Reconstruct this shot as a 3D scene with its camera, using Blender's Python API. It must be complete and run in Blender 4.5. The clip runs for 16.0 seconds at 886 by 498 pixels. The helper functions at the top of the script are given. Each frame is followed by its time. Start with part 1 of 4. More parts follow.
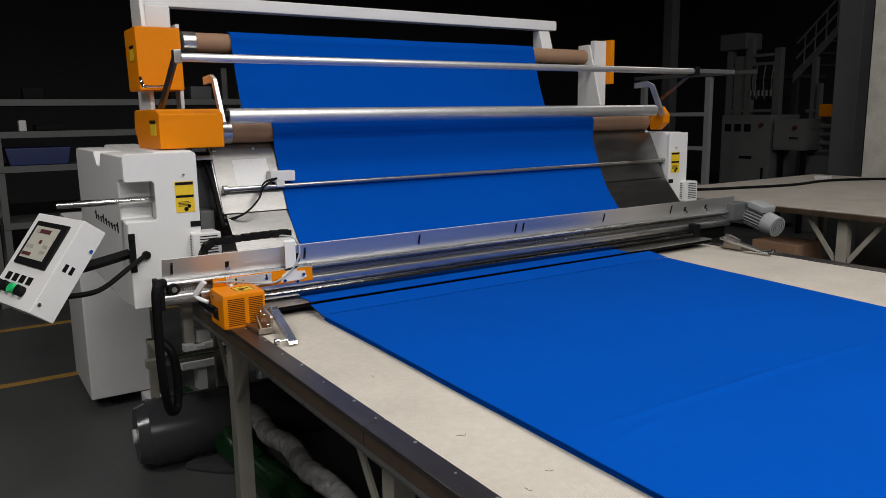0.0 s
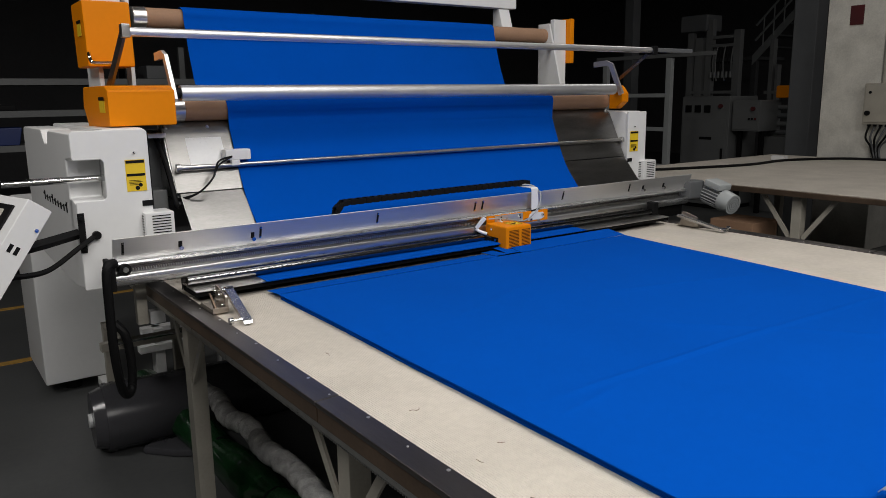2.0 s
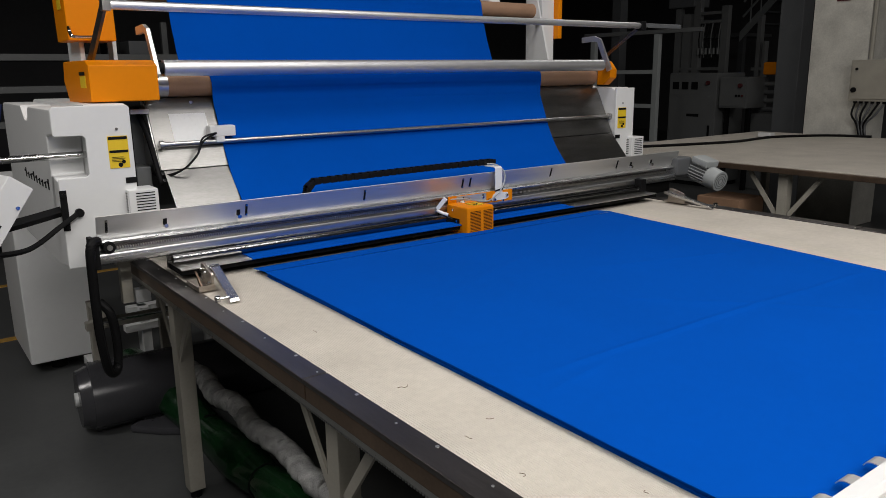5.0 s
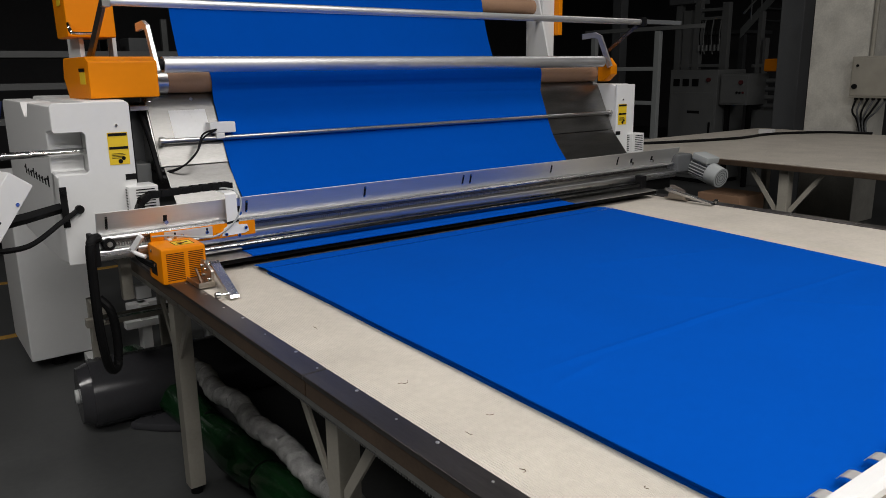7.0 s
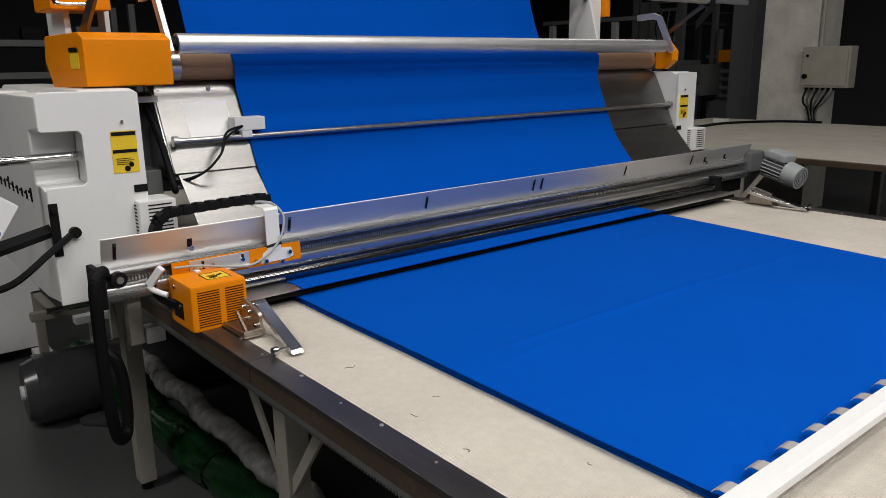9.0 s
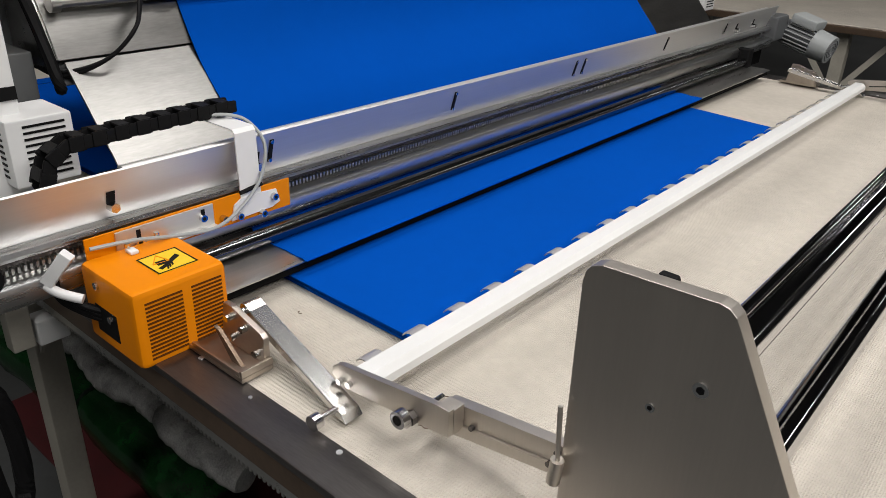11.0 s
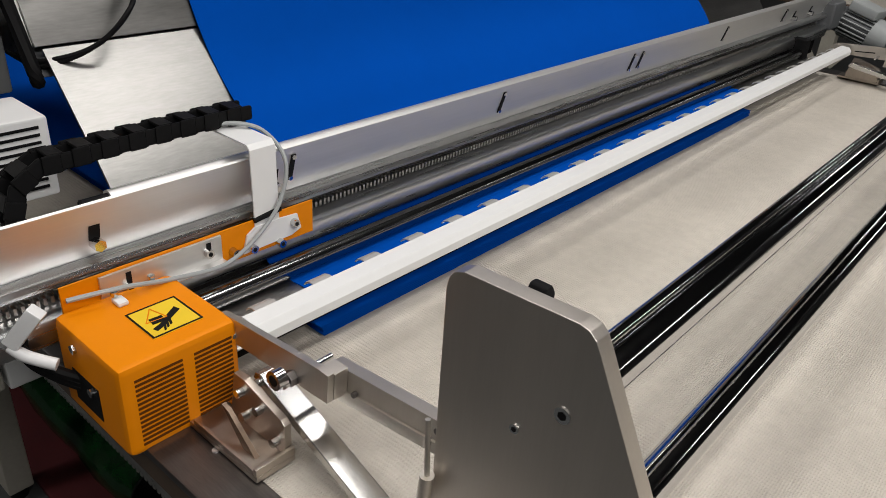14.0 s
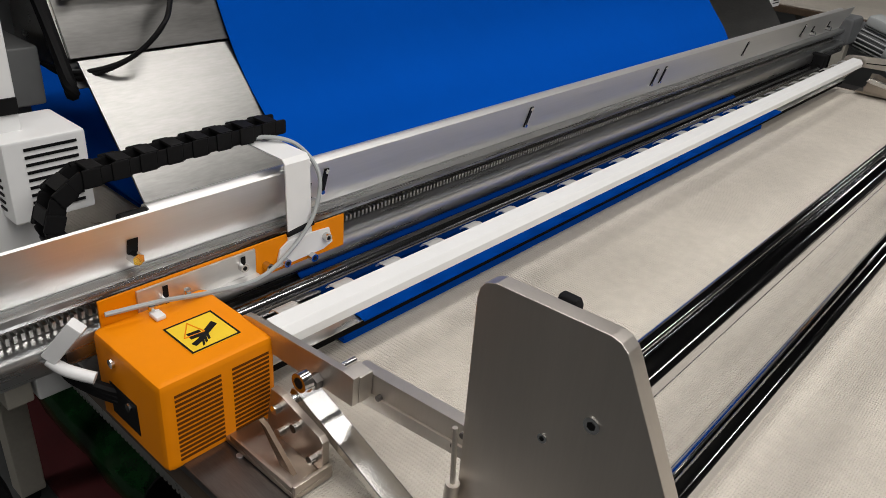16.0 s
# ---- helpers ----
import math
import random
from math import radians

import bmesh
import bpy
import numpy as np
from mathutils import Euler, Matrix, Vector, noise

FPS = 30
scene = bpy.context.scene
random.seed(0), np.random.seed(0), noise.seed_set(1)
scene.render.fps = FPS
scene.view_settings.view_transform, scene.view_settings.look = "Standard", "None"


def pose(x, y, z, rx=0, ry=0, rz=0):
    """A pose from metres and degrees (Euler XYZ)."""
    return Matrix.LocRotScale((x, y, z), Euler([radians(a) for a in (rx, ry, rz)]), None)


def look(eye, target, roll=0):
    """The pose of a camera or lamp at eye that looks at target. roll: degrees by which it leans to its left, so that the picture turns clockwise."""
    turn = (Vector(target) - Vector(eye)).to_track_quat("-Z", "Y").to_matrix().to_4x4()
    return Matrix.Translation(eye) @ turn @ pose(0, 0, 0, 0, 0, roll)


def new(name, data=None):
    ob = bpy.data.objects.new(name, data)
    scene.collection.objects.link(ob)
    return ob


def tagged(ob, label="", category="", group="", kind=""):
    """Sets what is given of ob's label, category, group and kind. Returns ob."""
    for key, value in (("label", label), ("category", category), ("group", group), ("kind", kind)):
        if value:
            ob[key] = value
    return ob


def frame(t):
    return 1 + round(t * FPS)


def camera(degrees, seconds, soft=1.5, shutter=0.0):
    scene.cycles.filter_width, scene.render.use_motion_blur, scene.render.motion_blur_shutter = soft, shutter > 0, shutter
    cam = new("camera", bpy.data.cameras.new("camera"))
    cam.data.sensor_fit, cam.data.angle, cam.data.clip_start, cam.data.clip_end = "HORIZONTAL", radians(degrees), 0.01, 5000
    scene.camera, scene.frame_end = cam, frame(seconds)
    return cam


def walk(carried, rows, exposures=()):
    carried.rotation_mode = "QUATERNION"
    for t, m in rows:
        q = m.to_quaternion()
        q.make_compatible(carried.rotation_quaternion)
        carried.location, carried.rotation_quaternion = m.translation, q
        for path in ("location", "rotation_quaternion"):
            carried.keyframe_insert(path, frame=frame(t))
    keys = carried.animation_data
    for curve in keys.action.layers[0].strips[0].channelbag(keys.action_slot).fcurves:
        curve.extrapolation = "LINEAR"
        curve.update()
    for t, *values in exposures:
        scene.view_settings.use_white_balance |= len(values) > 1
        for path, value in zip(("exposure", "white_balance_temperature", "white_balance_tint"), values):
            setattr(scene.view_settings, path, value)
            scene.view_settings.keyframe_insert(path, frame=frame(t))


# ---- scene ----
LENS = 61.0
cam = camera(LENS, 16.0, soft=0.8)
ROWS = [  # seconds, eye, yaw, pitch, roll
    (0.0, 0.101, 0.127, 1.488, -33.03, -10.17, -0.84),
    (0.5, 0.101, 0.123, 1.483, -33.20, -10.10, -0.70),
    (1.0, 0.103, 0.120, 1.480, -33.82, -10.55, -0.65),
    (1.5, 0.119, 0.114, 1.473, -34.69, -11.00, -0.78),
    (2.0, 0.127, 0.115, 1.469, -35.60, -11.49, -0.80),
    (2.5, 0.133, 0.121, 1.469, -36.08, -11.95, -0.91),
    (3.0, 0.132, 0.128, 1.467, -36.31, -12.38, -0.83),
    (3.5, 0.133, 0.126, 1.465, -36.34, -12.47, -0.84),
    (4.0, 0.131, 0.124, 1.465, -36.50, -12.71, -0.73),
    (6.5, 0.133, 0.124, 1.462, -36.50, -13.43, -0.86),
    (7.0, 0.133, 0.125, 1.461, -36.53, -13.39, -0.78),
    (7.5, 0.131, 0.126, 1.458, -36.74, -13.26, -0.81),
    (8.0, 0.133, 0.128, 1.454, -37.19, -12.99, -0.84),
    (8.2, 0.140, 0.128, 1.449, -37.42, -12.82, -0.87),
    (10.3, 0.255, 0.044, 1.425, -46.64, -20.65, 0.68),
    (10.5, 0.282, 0.030, 1.424, -48.08, -22.21, 1.13),
    (11.0, 0.375, -0.006, 1.419, -50.06, -25.71, 2.06),
    (11.5, 0.494, -0.042, 1.416, -51.58, -27.59, 3.21),
    (12.0, 0.517, -0.053, 1.413, -51.03, -28.33, 3.29),
    (12.5, 0.515, -0.047, 1.414, -50.55, -28.62, 3.65),
    (13.0, 0.510, -0.044, 1.415, -50.46, -28.75, 3.91),
    (13.5, 0.504, -0.043, 1.417, -50.53, -28.69, 4.09),
    (14.0, 0.495, -0.041, 1.421, -50.68, -28.45, 4.37),
    (14.5, 0.491, -0.039, 1.421, -50.97, -28.37, 4.67),
    (15.0, 0.485, -0.038, 1.425, -50.84, -28.08, 4.72),
    (15.5, 0.480, -0.038, 1.427, -50.55, -27.89, 4.70),
    (16.0, 0.475, -0.031, 1.427, -50.29, -27.89, 4.84),
]

EXPOSURES = [(0.0, 0.2), (8.2, 0.15), (10.3, 0.1), (11.1, 0.04), (12.2, -0.24), (16.0, -0.2)]
walk(cam, [(t, pose(x, y, z, 90 + pitch, 0, yaw) @ pose(0, 0, 0, 0, 0, roll)) for t, x, y, z, yaw, pitch, roll in ROWS], EXPOSURES)

# ---- world and lamps ----
world = bpy.data.worlds.new("hall_air")
world.use_nodes = True
world.node_tree.nodes["Background"].inputs[0].default_value = (0.55, 0.62, 0.7, 1)
world.node_tree.nodes["Background"].inputs[1].default_value = 0.003
scene.world = world


def area_lamp(name, x, y, z, sx, sy, watts, colour=(1, 0.965, 0.935)):
    data = bpy.data.lights.new(name, "AREA")
    data.shape, data.size, data.size_y, data.energy, data.color = "RECTANGLE", sx, sy, watts, colour
    ob = new(name, data)
    ob.matrix_basis = pose(x, y, z)
    return ob


LAMPS = [(1.9, 1.35, 4.2, 1.8, 0.4, 33), (2.5, -0.5, 4.2, 1.2, 0.3, 40), (-0.6, -0.4, 4.2, 1.2, 0.3, 24), (0.9, -1.4, 4.2, 2.4, 0.3, 58), (0.8, -3.8, 4.2, 2.4, 1.2, 165), (-1.8, 2.2, 4.2, 1.2, 0.8, 55), (5.8, 3.6, 4.2, 1.2, 0.2, 13),
         (1.6, 5.2, 4.8, 1.2, 0.2, 5), (-3.0, -3.0, 4.2, 1.2, 0.3, 35), (11.2, 1.7, 4.2, 2.4, 0.2, 16), (12.5, -3.0, 4.2, 2.4, 0.3, 30), (8.6, -4.6, 4.2, 2.4, 0.3, 30)]


# ---- materials ----
def nodes_of(name):
    m = bpy.data.materials.new(name)
    m.use_nodes = True
    nt = m.node_tree
    return m, nt, nt.nodes["Principled BSDF"]


def surface(name, colour, rough=0.5, metal=0.0, vary=0.08, scale=8.0, bump=0.0, bump_scale=200.0, stretch=(1, 1, 1), rough_vary=0.1, coat=0.0, spec=0.5, weave=0.0):
    """Colour that drifts at two scales, with uneven gloss and a fine relief."""
    m, nt, bsdf = nodes_of(name)
    coord = nt.nodes.new("ShaderNodeTexCoord")
    mapping = nt.nodes.new("ShaderNodeMapping")
    mapping.inputs["Scale"].default_value = stretch
    nt.links.new(coord.outputs["Object"], mapping.inputs["Vector"])
    big = nt.nodes.new("ShaderNodeTexNoise")
    big.inputs["Scale"].default_value, big.inputs["Detail"].default_value = scale, 6
    nt.links.new(mapping.outputs[0], big.inputs["Vector"])
    fine = nt.nodes.new("ShaderNodeTexNoise")
    fine.inputs["Scale"].default_value, fine.inputs["Detail"].default_value = scale * 12, 3
    nt.links.new(mapping.outputs[0], fine.inputs["Vector"])
    mix = nt.nodes.new("ShaderNodeMix")
    mix.data_type = "FLOAT"
    mix.inputs[0].default_value = 0.35
    nt.links.new(big.outputs[0], mix.inputs[2])
    nt.links.new(fine.outputs[0], mix.inputs[3])
    ramp = nt.nodes.new("ShaderNodeValToRGB")
    ramp.color_ramp.elements[0].position, ramp.color_ramp.elements[1].position = 0.3, 0.7
    ramp.color_ramp.elements[0].color = (*[c * (1 - vary) for c in colour], 1)
    ramp.color_ramp.elements[1].color = (*[min(1, c * (1 + vary)) for c in colour], 1)
    nt.links.new(mix.outputs[0], ramp.inputs[0])
    nt.links.new(ramp.outputs[0], bsdf.inputs["Base Color"])
    rr = nt.nodes.new("ShaderNodeMapRange")
    rr.inputs["To Min"].default_value, rr.inputs["To Max"].default_value = max(0.02, rough - rough_vary), min(1, rough + rough_vary)
    nt.links.new(mix.outputs[0], rr.inputs["Value"])
    nt.links.new(rr.outputs[0], bsdf.inputs["Roughness"])
    bsdf.inputs["Metallic"].default_value = metal
    bsdf.inputs["Coat Weight"].default_value = coat
    bsdf.inputs["Specular IOR Level"].default_value = spec
    if bump:
        relief = nt.nodes.new("ShaderNodeTexNoise")
        relief.inputs["Scale"].default_value, relief.inputs["Detail"].default_value = bump_scale, 4
        nt.links.new(mapping.outputs[0], relief.inputs["Vector"])
        b = nt.nodes.new("ShaderNodeBump")
        b.inputs["Strength"].default_value, b.inputs["Distance"].default_value = bump, 0.002
        height = relief.outputs[0]
        if weave:
            threads = []
            for axis in "XY":
                wave = nt.nodes.new("ShaderNodeTexWave")
                wave.bands_direction = axis
                wave.inputs["Scale"].default_value, wave.inputs["Distortion"].default_value = weave * (1.0 if axis == "Y" else 0.55), 2.6
                wave.inputs["Detail"].default_value, wave.inputs["Detail Scale"].default_value = 2, 0.6
                nt.links.new(mapping.outputs[0], wave.inputs["Vector"])
                threads.append(wave.outputs["Fac"])
            cross = nt.nodes.new("ShaderNodeMath")
            cross.operation = "MULTIPLY"
            nt.links.new(threads[0], cross.inputs[0])
            nt.links.new(threads[1], cross.inputs[1])
            add = nt.nodes.new("ShaderNodeMath")
            nt.links.new(height, add.inputs[0])
            nt.links.new(cross.outputs[0], add.inputs[1])
            height = add.outputs[0]
        nt.links.new(height, b.inputs["Height"])
        nt.links.new(b.outputs[0], bsdf.inputs["Normal"])
    return m


BLUE = surface("blue_cotton", (0.0, 0.068, 0.40), 0.9, vary=0.05, scale=3, bump=0.15, bump_scale=900, rough_vary=0.05, spec=0.03)
ORANGE = surface("orange_enamel", (0.76, 0.232, 0.001), 0.45, vary=0.04, scale=5, bump=0.08, bump_scale=500, spec=0.15)
WHITE = surface("white_enamel", (0.75, 0.755, 0.75), 0.4, vary=0.03, scale=4, bump=0.06, bump_scale=600)
CREAM = surface("cream_cloth", (0.55, 0.508, 0.445), 0.9, vary=0.12, scale=5, bump=0.5, bump_scale=320, rough_vary=0.05, spec=0.2, weave=105)
STEEL = surface("brushed_steel", (0.58, 0.57, 0.55), 0.3, 1.0, vary=0.1, scale=6, bump=0.05, bump_scale=300, stretch=(0.3, 8, 8))
RAMP_STEEL = surface("ramp_steel", (0.23, 0.226, 0.217), 0.35, 1.0, vary=0.22, scale=5, bump=0.008, bump_scale=300, stretch=(1, 6, 6), rough_vary=0.08)
ALU = surface("anodised_aluminium", (0.72, 0.715, 0.7), 0.52, 1.0, vary=0.06, scale=4, bump=0.03, bump_scale=400, stretch=(0.2, 6, 6))
PLATE = surface("ground_steel_plate", (0.6, 0.56, 0.51), 0.42, 1.0, vary=0.05, scale=4, bump=0.05, bump_scale=500, stretch=(8, 8, 0.5), rough_vary=0.06)
BRACKET = surface("milled_bracket_steel", (0.5, 0.445, 0.39), 0.38, 1.0, vary=0.12, scale=9, bump=0.05, bump_scale=400)
CHROME = surface("chrome", (0.6, 0.6, 0.6), 0.14, 1.0, vary=0.04, scale=4, rough_vary=0.05)
MIRROR = surface("polished_steel", (0.2, 0.2, 0.205), 0.17, 1.0, vary=0.05, scale=4, rough_vary=0.03)
LEVER = surface("worn_polished_steel", (0.66, 0.66, 0.65), 0.24, 1.0, vary=0.08, scale=9, rough_vary=0.03)
BEAM_ALU = surface("extruded_aluminium", (0.6, 0.605, 0.61), 0.28, 1.0, vary=0.06, scale=4, bump=0.03, bump_scale=400, stretch=(0.2, 6, 6))
DARK_STEEL = surface("dark_rail_steel", (0.15, 0.14, 0.135), 0.33, 0.9, vary=0.25, scale=9, bump=0.06, bump_scale=200, stretch=(6, 0.6, 6))
BROWN_STEEL = surface("oiled_steel", (0.17, 0.12, 0.085), 0.4, 0.7, vary=0.25, scale=9, bump=0.05)
BLACK = surface("black_plastic", (0.005, 0.005, 0.0055), 0.6, vary=0.2, scale=20, bump=0.1, spec=0.16)
MATT_BLACK = surface("dead_black", (0.006, 0.006, 0.006), 0.9, spec=0.05)
SLOT_SHADE = surface("slot_shade_brown", (0.10, 0.03, 0.004), 0.8, spec=0.1)
SATIN = surface("satin_steel", (0.8, 0.8, 0.81), 0.45, 1.0, vary=0.05, scale=3, rough_vary=0.06)
ROD_CHROME = surface("polished_rod_chrome", (0.62, 0.62, 0.63), 0.1, 1.0, vary=0.04, scale=6, rough_vary=0.02)
CARD = surface("brown_cardboard", (0.32, 0.19, 0.115), 0.8, vary=0.1, scale=10, bump=0.2)
FLOOR = surface("grey_floor_paint", (0.075, 0.078, 0.078), 0.45, vary=0.25, scale=2.5, bump=0.1, bump_scale=60)
YELLOW = surface("yellow_vinyl", (0.8, 0.55, 0.02), 0.45, vary=0.04)
LINE = surface("yellow_floor_line", (0.42, 0.24, 0.05), 0.6, vary=0.25, scale=12)
MOTOR_GREY = surface("grey_motor_paint", (0.33, 0.35, 0.35), 0.4, vary=0.06)
LEG_PAINT = surface("beige_leg_paint", (0.36, 0.34, 0.29), 0.5, vary=0.12, scale=9)
PLASTER = surface("worn_pillar_plaster", (0.6, 0.585, 0.53), 0.85, vary=0.2, scale=6, bump=0.3, bump_scale=40)
DARK_WALL = surface("dark_wall_paint", (0.09, 0.09, 0.095), 0.85, vary=0.15, scale=1.5, bump=0.1, bump_scale=30)
DARK_GREY = surface("dark_grey_enamel", (0.1, 0.105, 0.11), 0.45, vary=0.12, scale=5)
MID_GREY = surface("mid_grey_enamel", (0.13, 0.135, 0.135), 0.45, vary=0.1, scale=5)
GREEN_WRAP = surface("green_plastic_wrap", (0.006, 0.035, 0.01), 0.16, vary=0.7, scale=25, bump=0.8, bump_scale=25)
GREY_WRAP = surface("grey_plastic_wrap", (0.42, 0.42, 0.41), 0.25, vary=0.55, scale=22, bump=0.8, bump_scale=25)
GREY_TUBE = surface("dark_grey_film", (0.05, 0.05, 0.056), 0.22, vary=0.1, scale=6)
RED = surface("red_floor_mat", (0.07, 0.006, 0.008), 0.8, vary=0.2)
SCREEN = surface("screen_paper", (0.5, 0.49, 0.42), 0.3, vary=0.05)
GREEN_LAMP = surface("green_button", (0.02, 0.5, 0.15), 0.3)
CLEAR = surface("milky_plastic", (0.75, 0.76, 0.76), 0.3, vary=0.05)
COPPER = surface("coil_copper", (0.5, 0.2, 0.07), 0.4, 0.6, vary=0.2)


# ---- building helpers ----
def box(bm, x0, x1, y0, y1, z0, z1, bevel=0.0):
    made = bmesh.ops.create_cube(bm, size=1.0, matrix=Matrix.Translation(((x0 + x1) / 2, (y0 + y1) / 2, (z0 + z1) / 2)) @ Matrix.Diagonal((x1 - x0, y1 - y0, z1 - z0, 1)))
    if bevel:
        edges = {e for v in made["verts"] for e in v.link_edges}
        bmesh.ops.bevel(bm, geom=list(edges), offset=bevel, segments=2, affect="EDGES", profile=0.5)
    return bm


def rod(bm, a, b, r, seg=20, r2=None):
    a, b = Vector(a), Vector(b)
    turn = (b - a).to_track_quat("Z", "Y").to_matrix().to_4x4()
    bmesh.ops.create_cone(bm, cap_ends=True, segments=seg, radius1=r, radius2=r if r2 is None else r2, depth=(b - a).length, matrix=Matrix.Translation((a + b) / 2) @ turn)
    return bm


def prism(bm, poly, axis, lo, hi, bevel=0.0):
    """A polygon, given in the two other axes in turn, pulled along x, y or z."""
    def at(p, h):
        q = list(p)
        q.insert("xyz".index(axis), h)
        return q
    low = [bm.verts.new(at(p, lo)) for p in poly]
    top = [bm.verts.new(at(p, hi)) for p in poly]
    faces = [bm.faces.new(low), bm.faces.new(top)]
    for i in range(len(poly)):
        j = (i + 1) % len(poly)
        faces.append(bm.faces.new((low[i], low[j], top[j], top[i])))
    bmesh.ops.recalc_face_normals(bm, faces=faces)
    if bevel:
        edges = {e for fc in faces for e in fc.edges}
        bmesh.ops.bevel(bm, geom=list(edges), offset=bevel, segments=2, affect="EDGES", profile=0.5)
    return bm


def sheet(bm, profile, x0, x1, thick, nx=1, wobble=None, taper=0.0):
    """A sheet that follows a profile of (y, z) from x0 to x1, with a thickness."""
    rows = []
    for k, (y, z) in enumerate(profile):
        a, b = profile[max(0, k - 1)], profile[min(len(profile) - 1, k + 1)]
        ty, tz = b[0] - a[0], b[1] - a[1]
        n = math.hypot(ty, tz) or 1
        ny, nz = -tz / n * thick, ty / n * thick
        row = []
        for i in range(nx + 1):
            x = x0 + (x1 - taper * k / (len(profile) - 1) - x0) * i / nx
            w = wobble(x, k) if wobble else 0.0
            row.append((bm.verts.new((x, y + ny / thick * w, z + nz / thick * w)), bm.verts.new((x, y + ny / thick * w - ny, z + nz / thick * w - nz))))
        rows.append(row)
    for r, s in zip(rows, rows[1:]):
        for i in range(nx):
            bm.faces.new((r[i][0], r[i + 1][0], s[i + 1][0], s[i][0]))
            bm.faces.new((r[i][1], s[i][1], s[i + 1][1], r[i + 1][1]))
        bm.faces.new((r[0][0], s[0][0], s[0][1], r[0][1]))
        bm.faces.new((r[-1][0], r[-1][1], s[-1][1], s[-1][0]))
    for r in (rows[0], rows[-1]):
        for i in range(nx):
            bm.faces.new((r[i][0], r[i][1], r[i + 1][1], r[i + 1][0]))
    bmesh.ops.recalc_face_normals(bm, faces=bm.faces[:])
    return bm


def tube(bm, points, r, seg=10):
    """A bent round bar or cable through points, as one skin."""
    pts = [Vector(p) for p in points]
    rings = []
    up = Vector((0.13, 0.21, 0.97))
    for i, p in enumerate(pts):
        d = (pts[min(i + 1, len(pts) - 1)] - pts[max(i - 1, 0)]).normalized()
        side = d.cross(up).normalized()
        top = side.cross(d)
        rings.append([bm.verts.new(p + r * (math.cos(2 * math.pi * k / seg) * side + math.sin(2 * math.pi * k / seg) * top)) for k in range(seg)])
    for a, b in zip(rings, rings[1:]):
        for k in range(seg):
            bm.faces.new((a[k], a[(k + 1) % seg], b[(k + 1) % seg], b[k]))
    bm.faces.new(rings[0][::-1])
    bm.faces.new(rings[-1])
    return bm


def curve(points, n=8):
    """Catmull-Rom points through the given ones."""
    p = [Vector(points[0])] + [Vector(q) for q in points] + [Vector(points[-1])]
    out = []
    for i in range(1, len(p) - 2):
        for k in range(n):
            t = k / n
            a, b, c, d = p[i - 1], p[i], p[i + 1], p[i + 2]
            out.append(0.5 * (2 * b + (c - a) * t + (2 * a - 5 * b + 4 * c - d) * t * t + (3 * b - a - 3 * c + d) * t * t * t))
    out.append(p[-2])
    return out


def finish(name, bm, material, smooth=0.6):
    me = bpy.data.meshes.new(name)
    bm.normal_update()
    bm.to_mesh(me)
    bm.free()
    me.materials.append(material)
    if smooth:
        me.shade_smooth()
        me.set_sharp_from_angle(angle=smooth)
    return me


def crisp(ob):
    """Keeps flat faces flat beside their rounded edges."""
    m = ob.modifiers.new("flat_faces", "WEIGHTED_NORMAL")
    m.keep_sharp = True
    return ob


def part(name, bm, material, parent, label="", smooth=0.6):
    ob = crisp(new(name, finish(name, bm, material, smooth)))
    ob.parent = parent
    if parent.type == "EMPTY":
        ob.matrix_parent_inverse = Matrix.Translation(-parent.location)
    if label:
        tagged(ob, label)
    return ob


def thing(name, base, label, category, group="", kind=""):
    ob = new(name)
    ob.location = base
    ob.empty_display_size = 0.1
    return tagged(ob, label, category, group, kind)


def single(name, bm, material, label, category, kind="", group="", smooth=0.6):
    return tagged(crisp(new(name, finish(name, bm, material, smooth))), label, category, group, kind)


B = bmesh.new

# ---- hall ----
single("floor", box(B(), -9, 16, -9, 16, -0.1, 0), FLOOR, "dark grey painted factory floor", "floor", "structure")
single("wall_north", box(B(), -9, 16, 15.8, 16, 0, 7), DARK_WALL, "dim painted hall wall", "wall", "structure")
single("wall_south", box(B(), -9, 16, -9, -8.8, 0, 7), DARK_WALL, "dim painted hall wall", "wall", "structure")
single("wall_west", box(B(), -9, -8.8, -8.8, 15.8, 0, 7), DARK_WALL, "dim painted hall wall", "wall", "structure")
single("wall_east", box(B(), 15.8, 16, -8.8, 15.8, 0, 7), DARK_WALL, "dim painted hall wall", "wall", "structure")
single("ceiling", box(B(), -9, 16, -9, 16, 7, 7.2), DARK_WALL, "dark hall ceiling", "ceiling", "structure")
for y, x1 in ((4.88, 2.0), (6.2, 3.0)):
    single("floor_marking", box(B(), -9, x1, y, y + 0.06, 0.0, 0.004), LINE, "worn yellow line painted on the floor", "floor line", "structure")

# lamps hung from the ceiling
def ceiling_lamp(x, y, z, sx, sy, watts):
    lamp = thing("ceiling_lamp", (x, y, z), "long white tube lamp hung from the ceiling", "lamp", "ceiling lamps")
    part("housing", box(B(), x - sx / 2 - 0.02, x + sx / 2 + 0.02, y - sy / 2 - 0.02, y + sy / 2 + 0.02, z + 0.02, z + 0.07, 0.01), WHITE, lamp)
    for s in (-1, 1):
        part("cord", rod(B(), (x, y + s * sy * 0.4, z + 0.07), (x, y + s * sy * 0.4, 7), 0.004, 6), BLACK, lamp)
    area_lamp("lamp_light", x, y, z, sx, sy, watts)


for spec in LAMPS:
    ceiling_lamp(*spec)


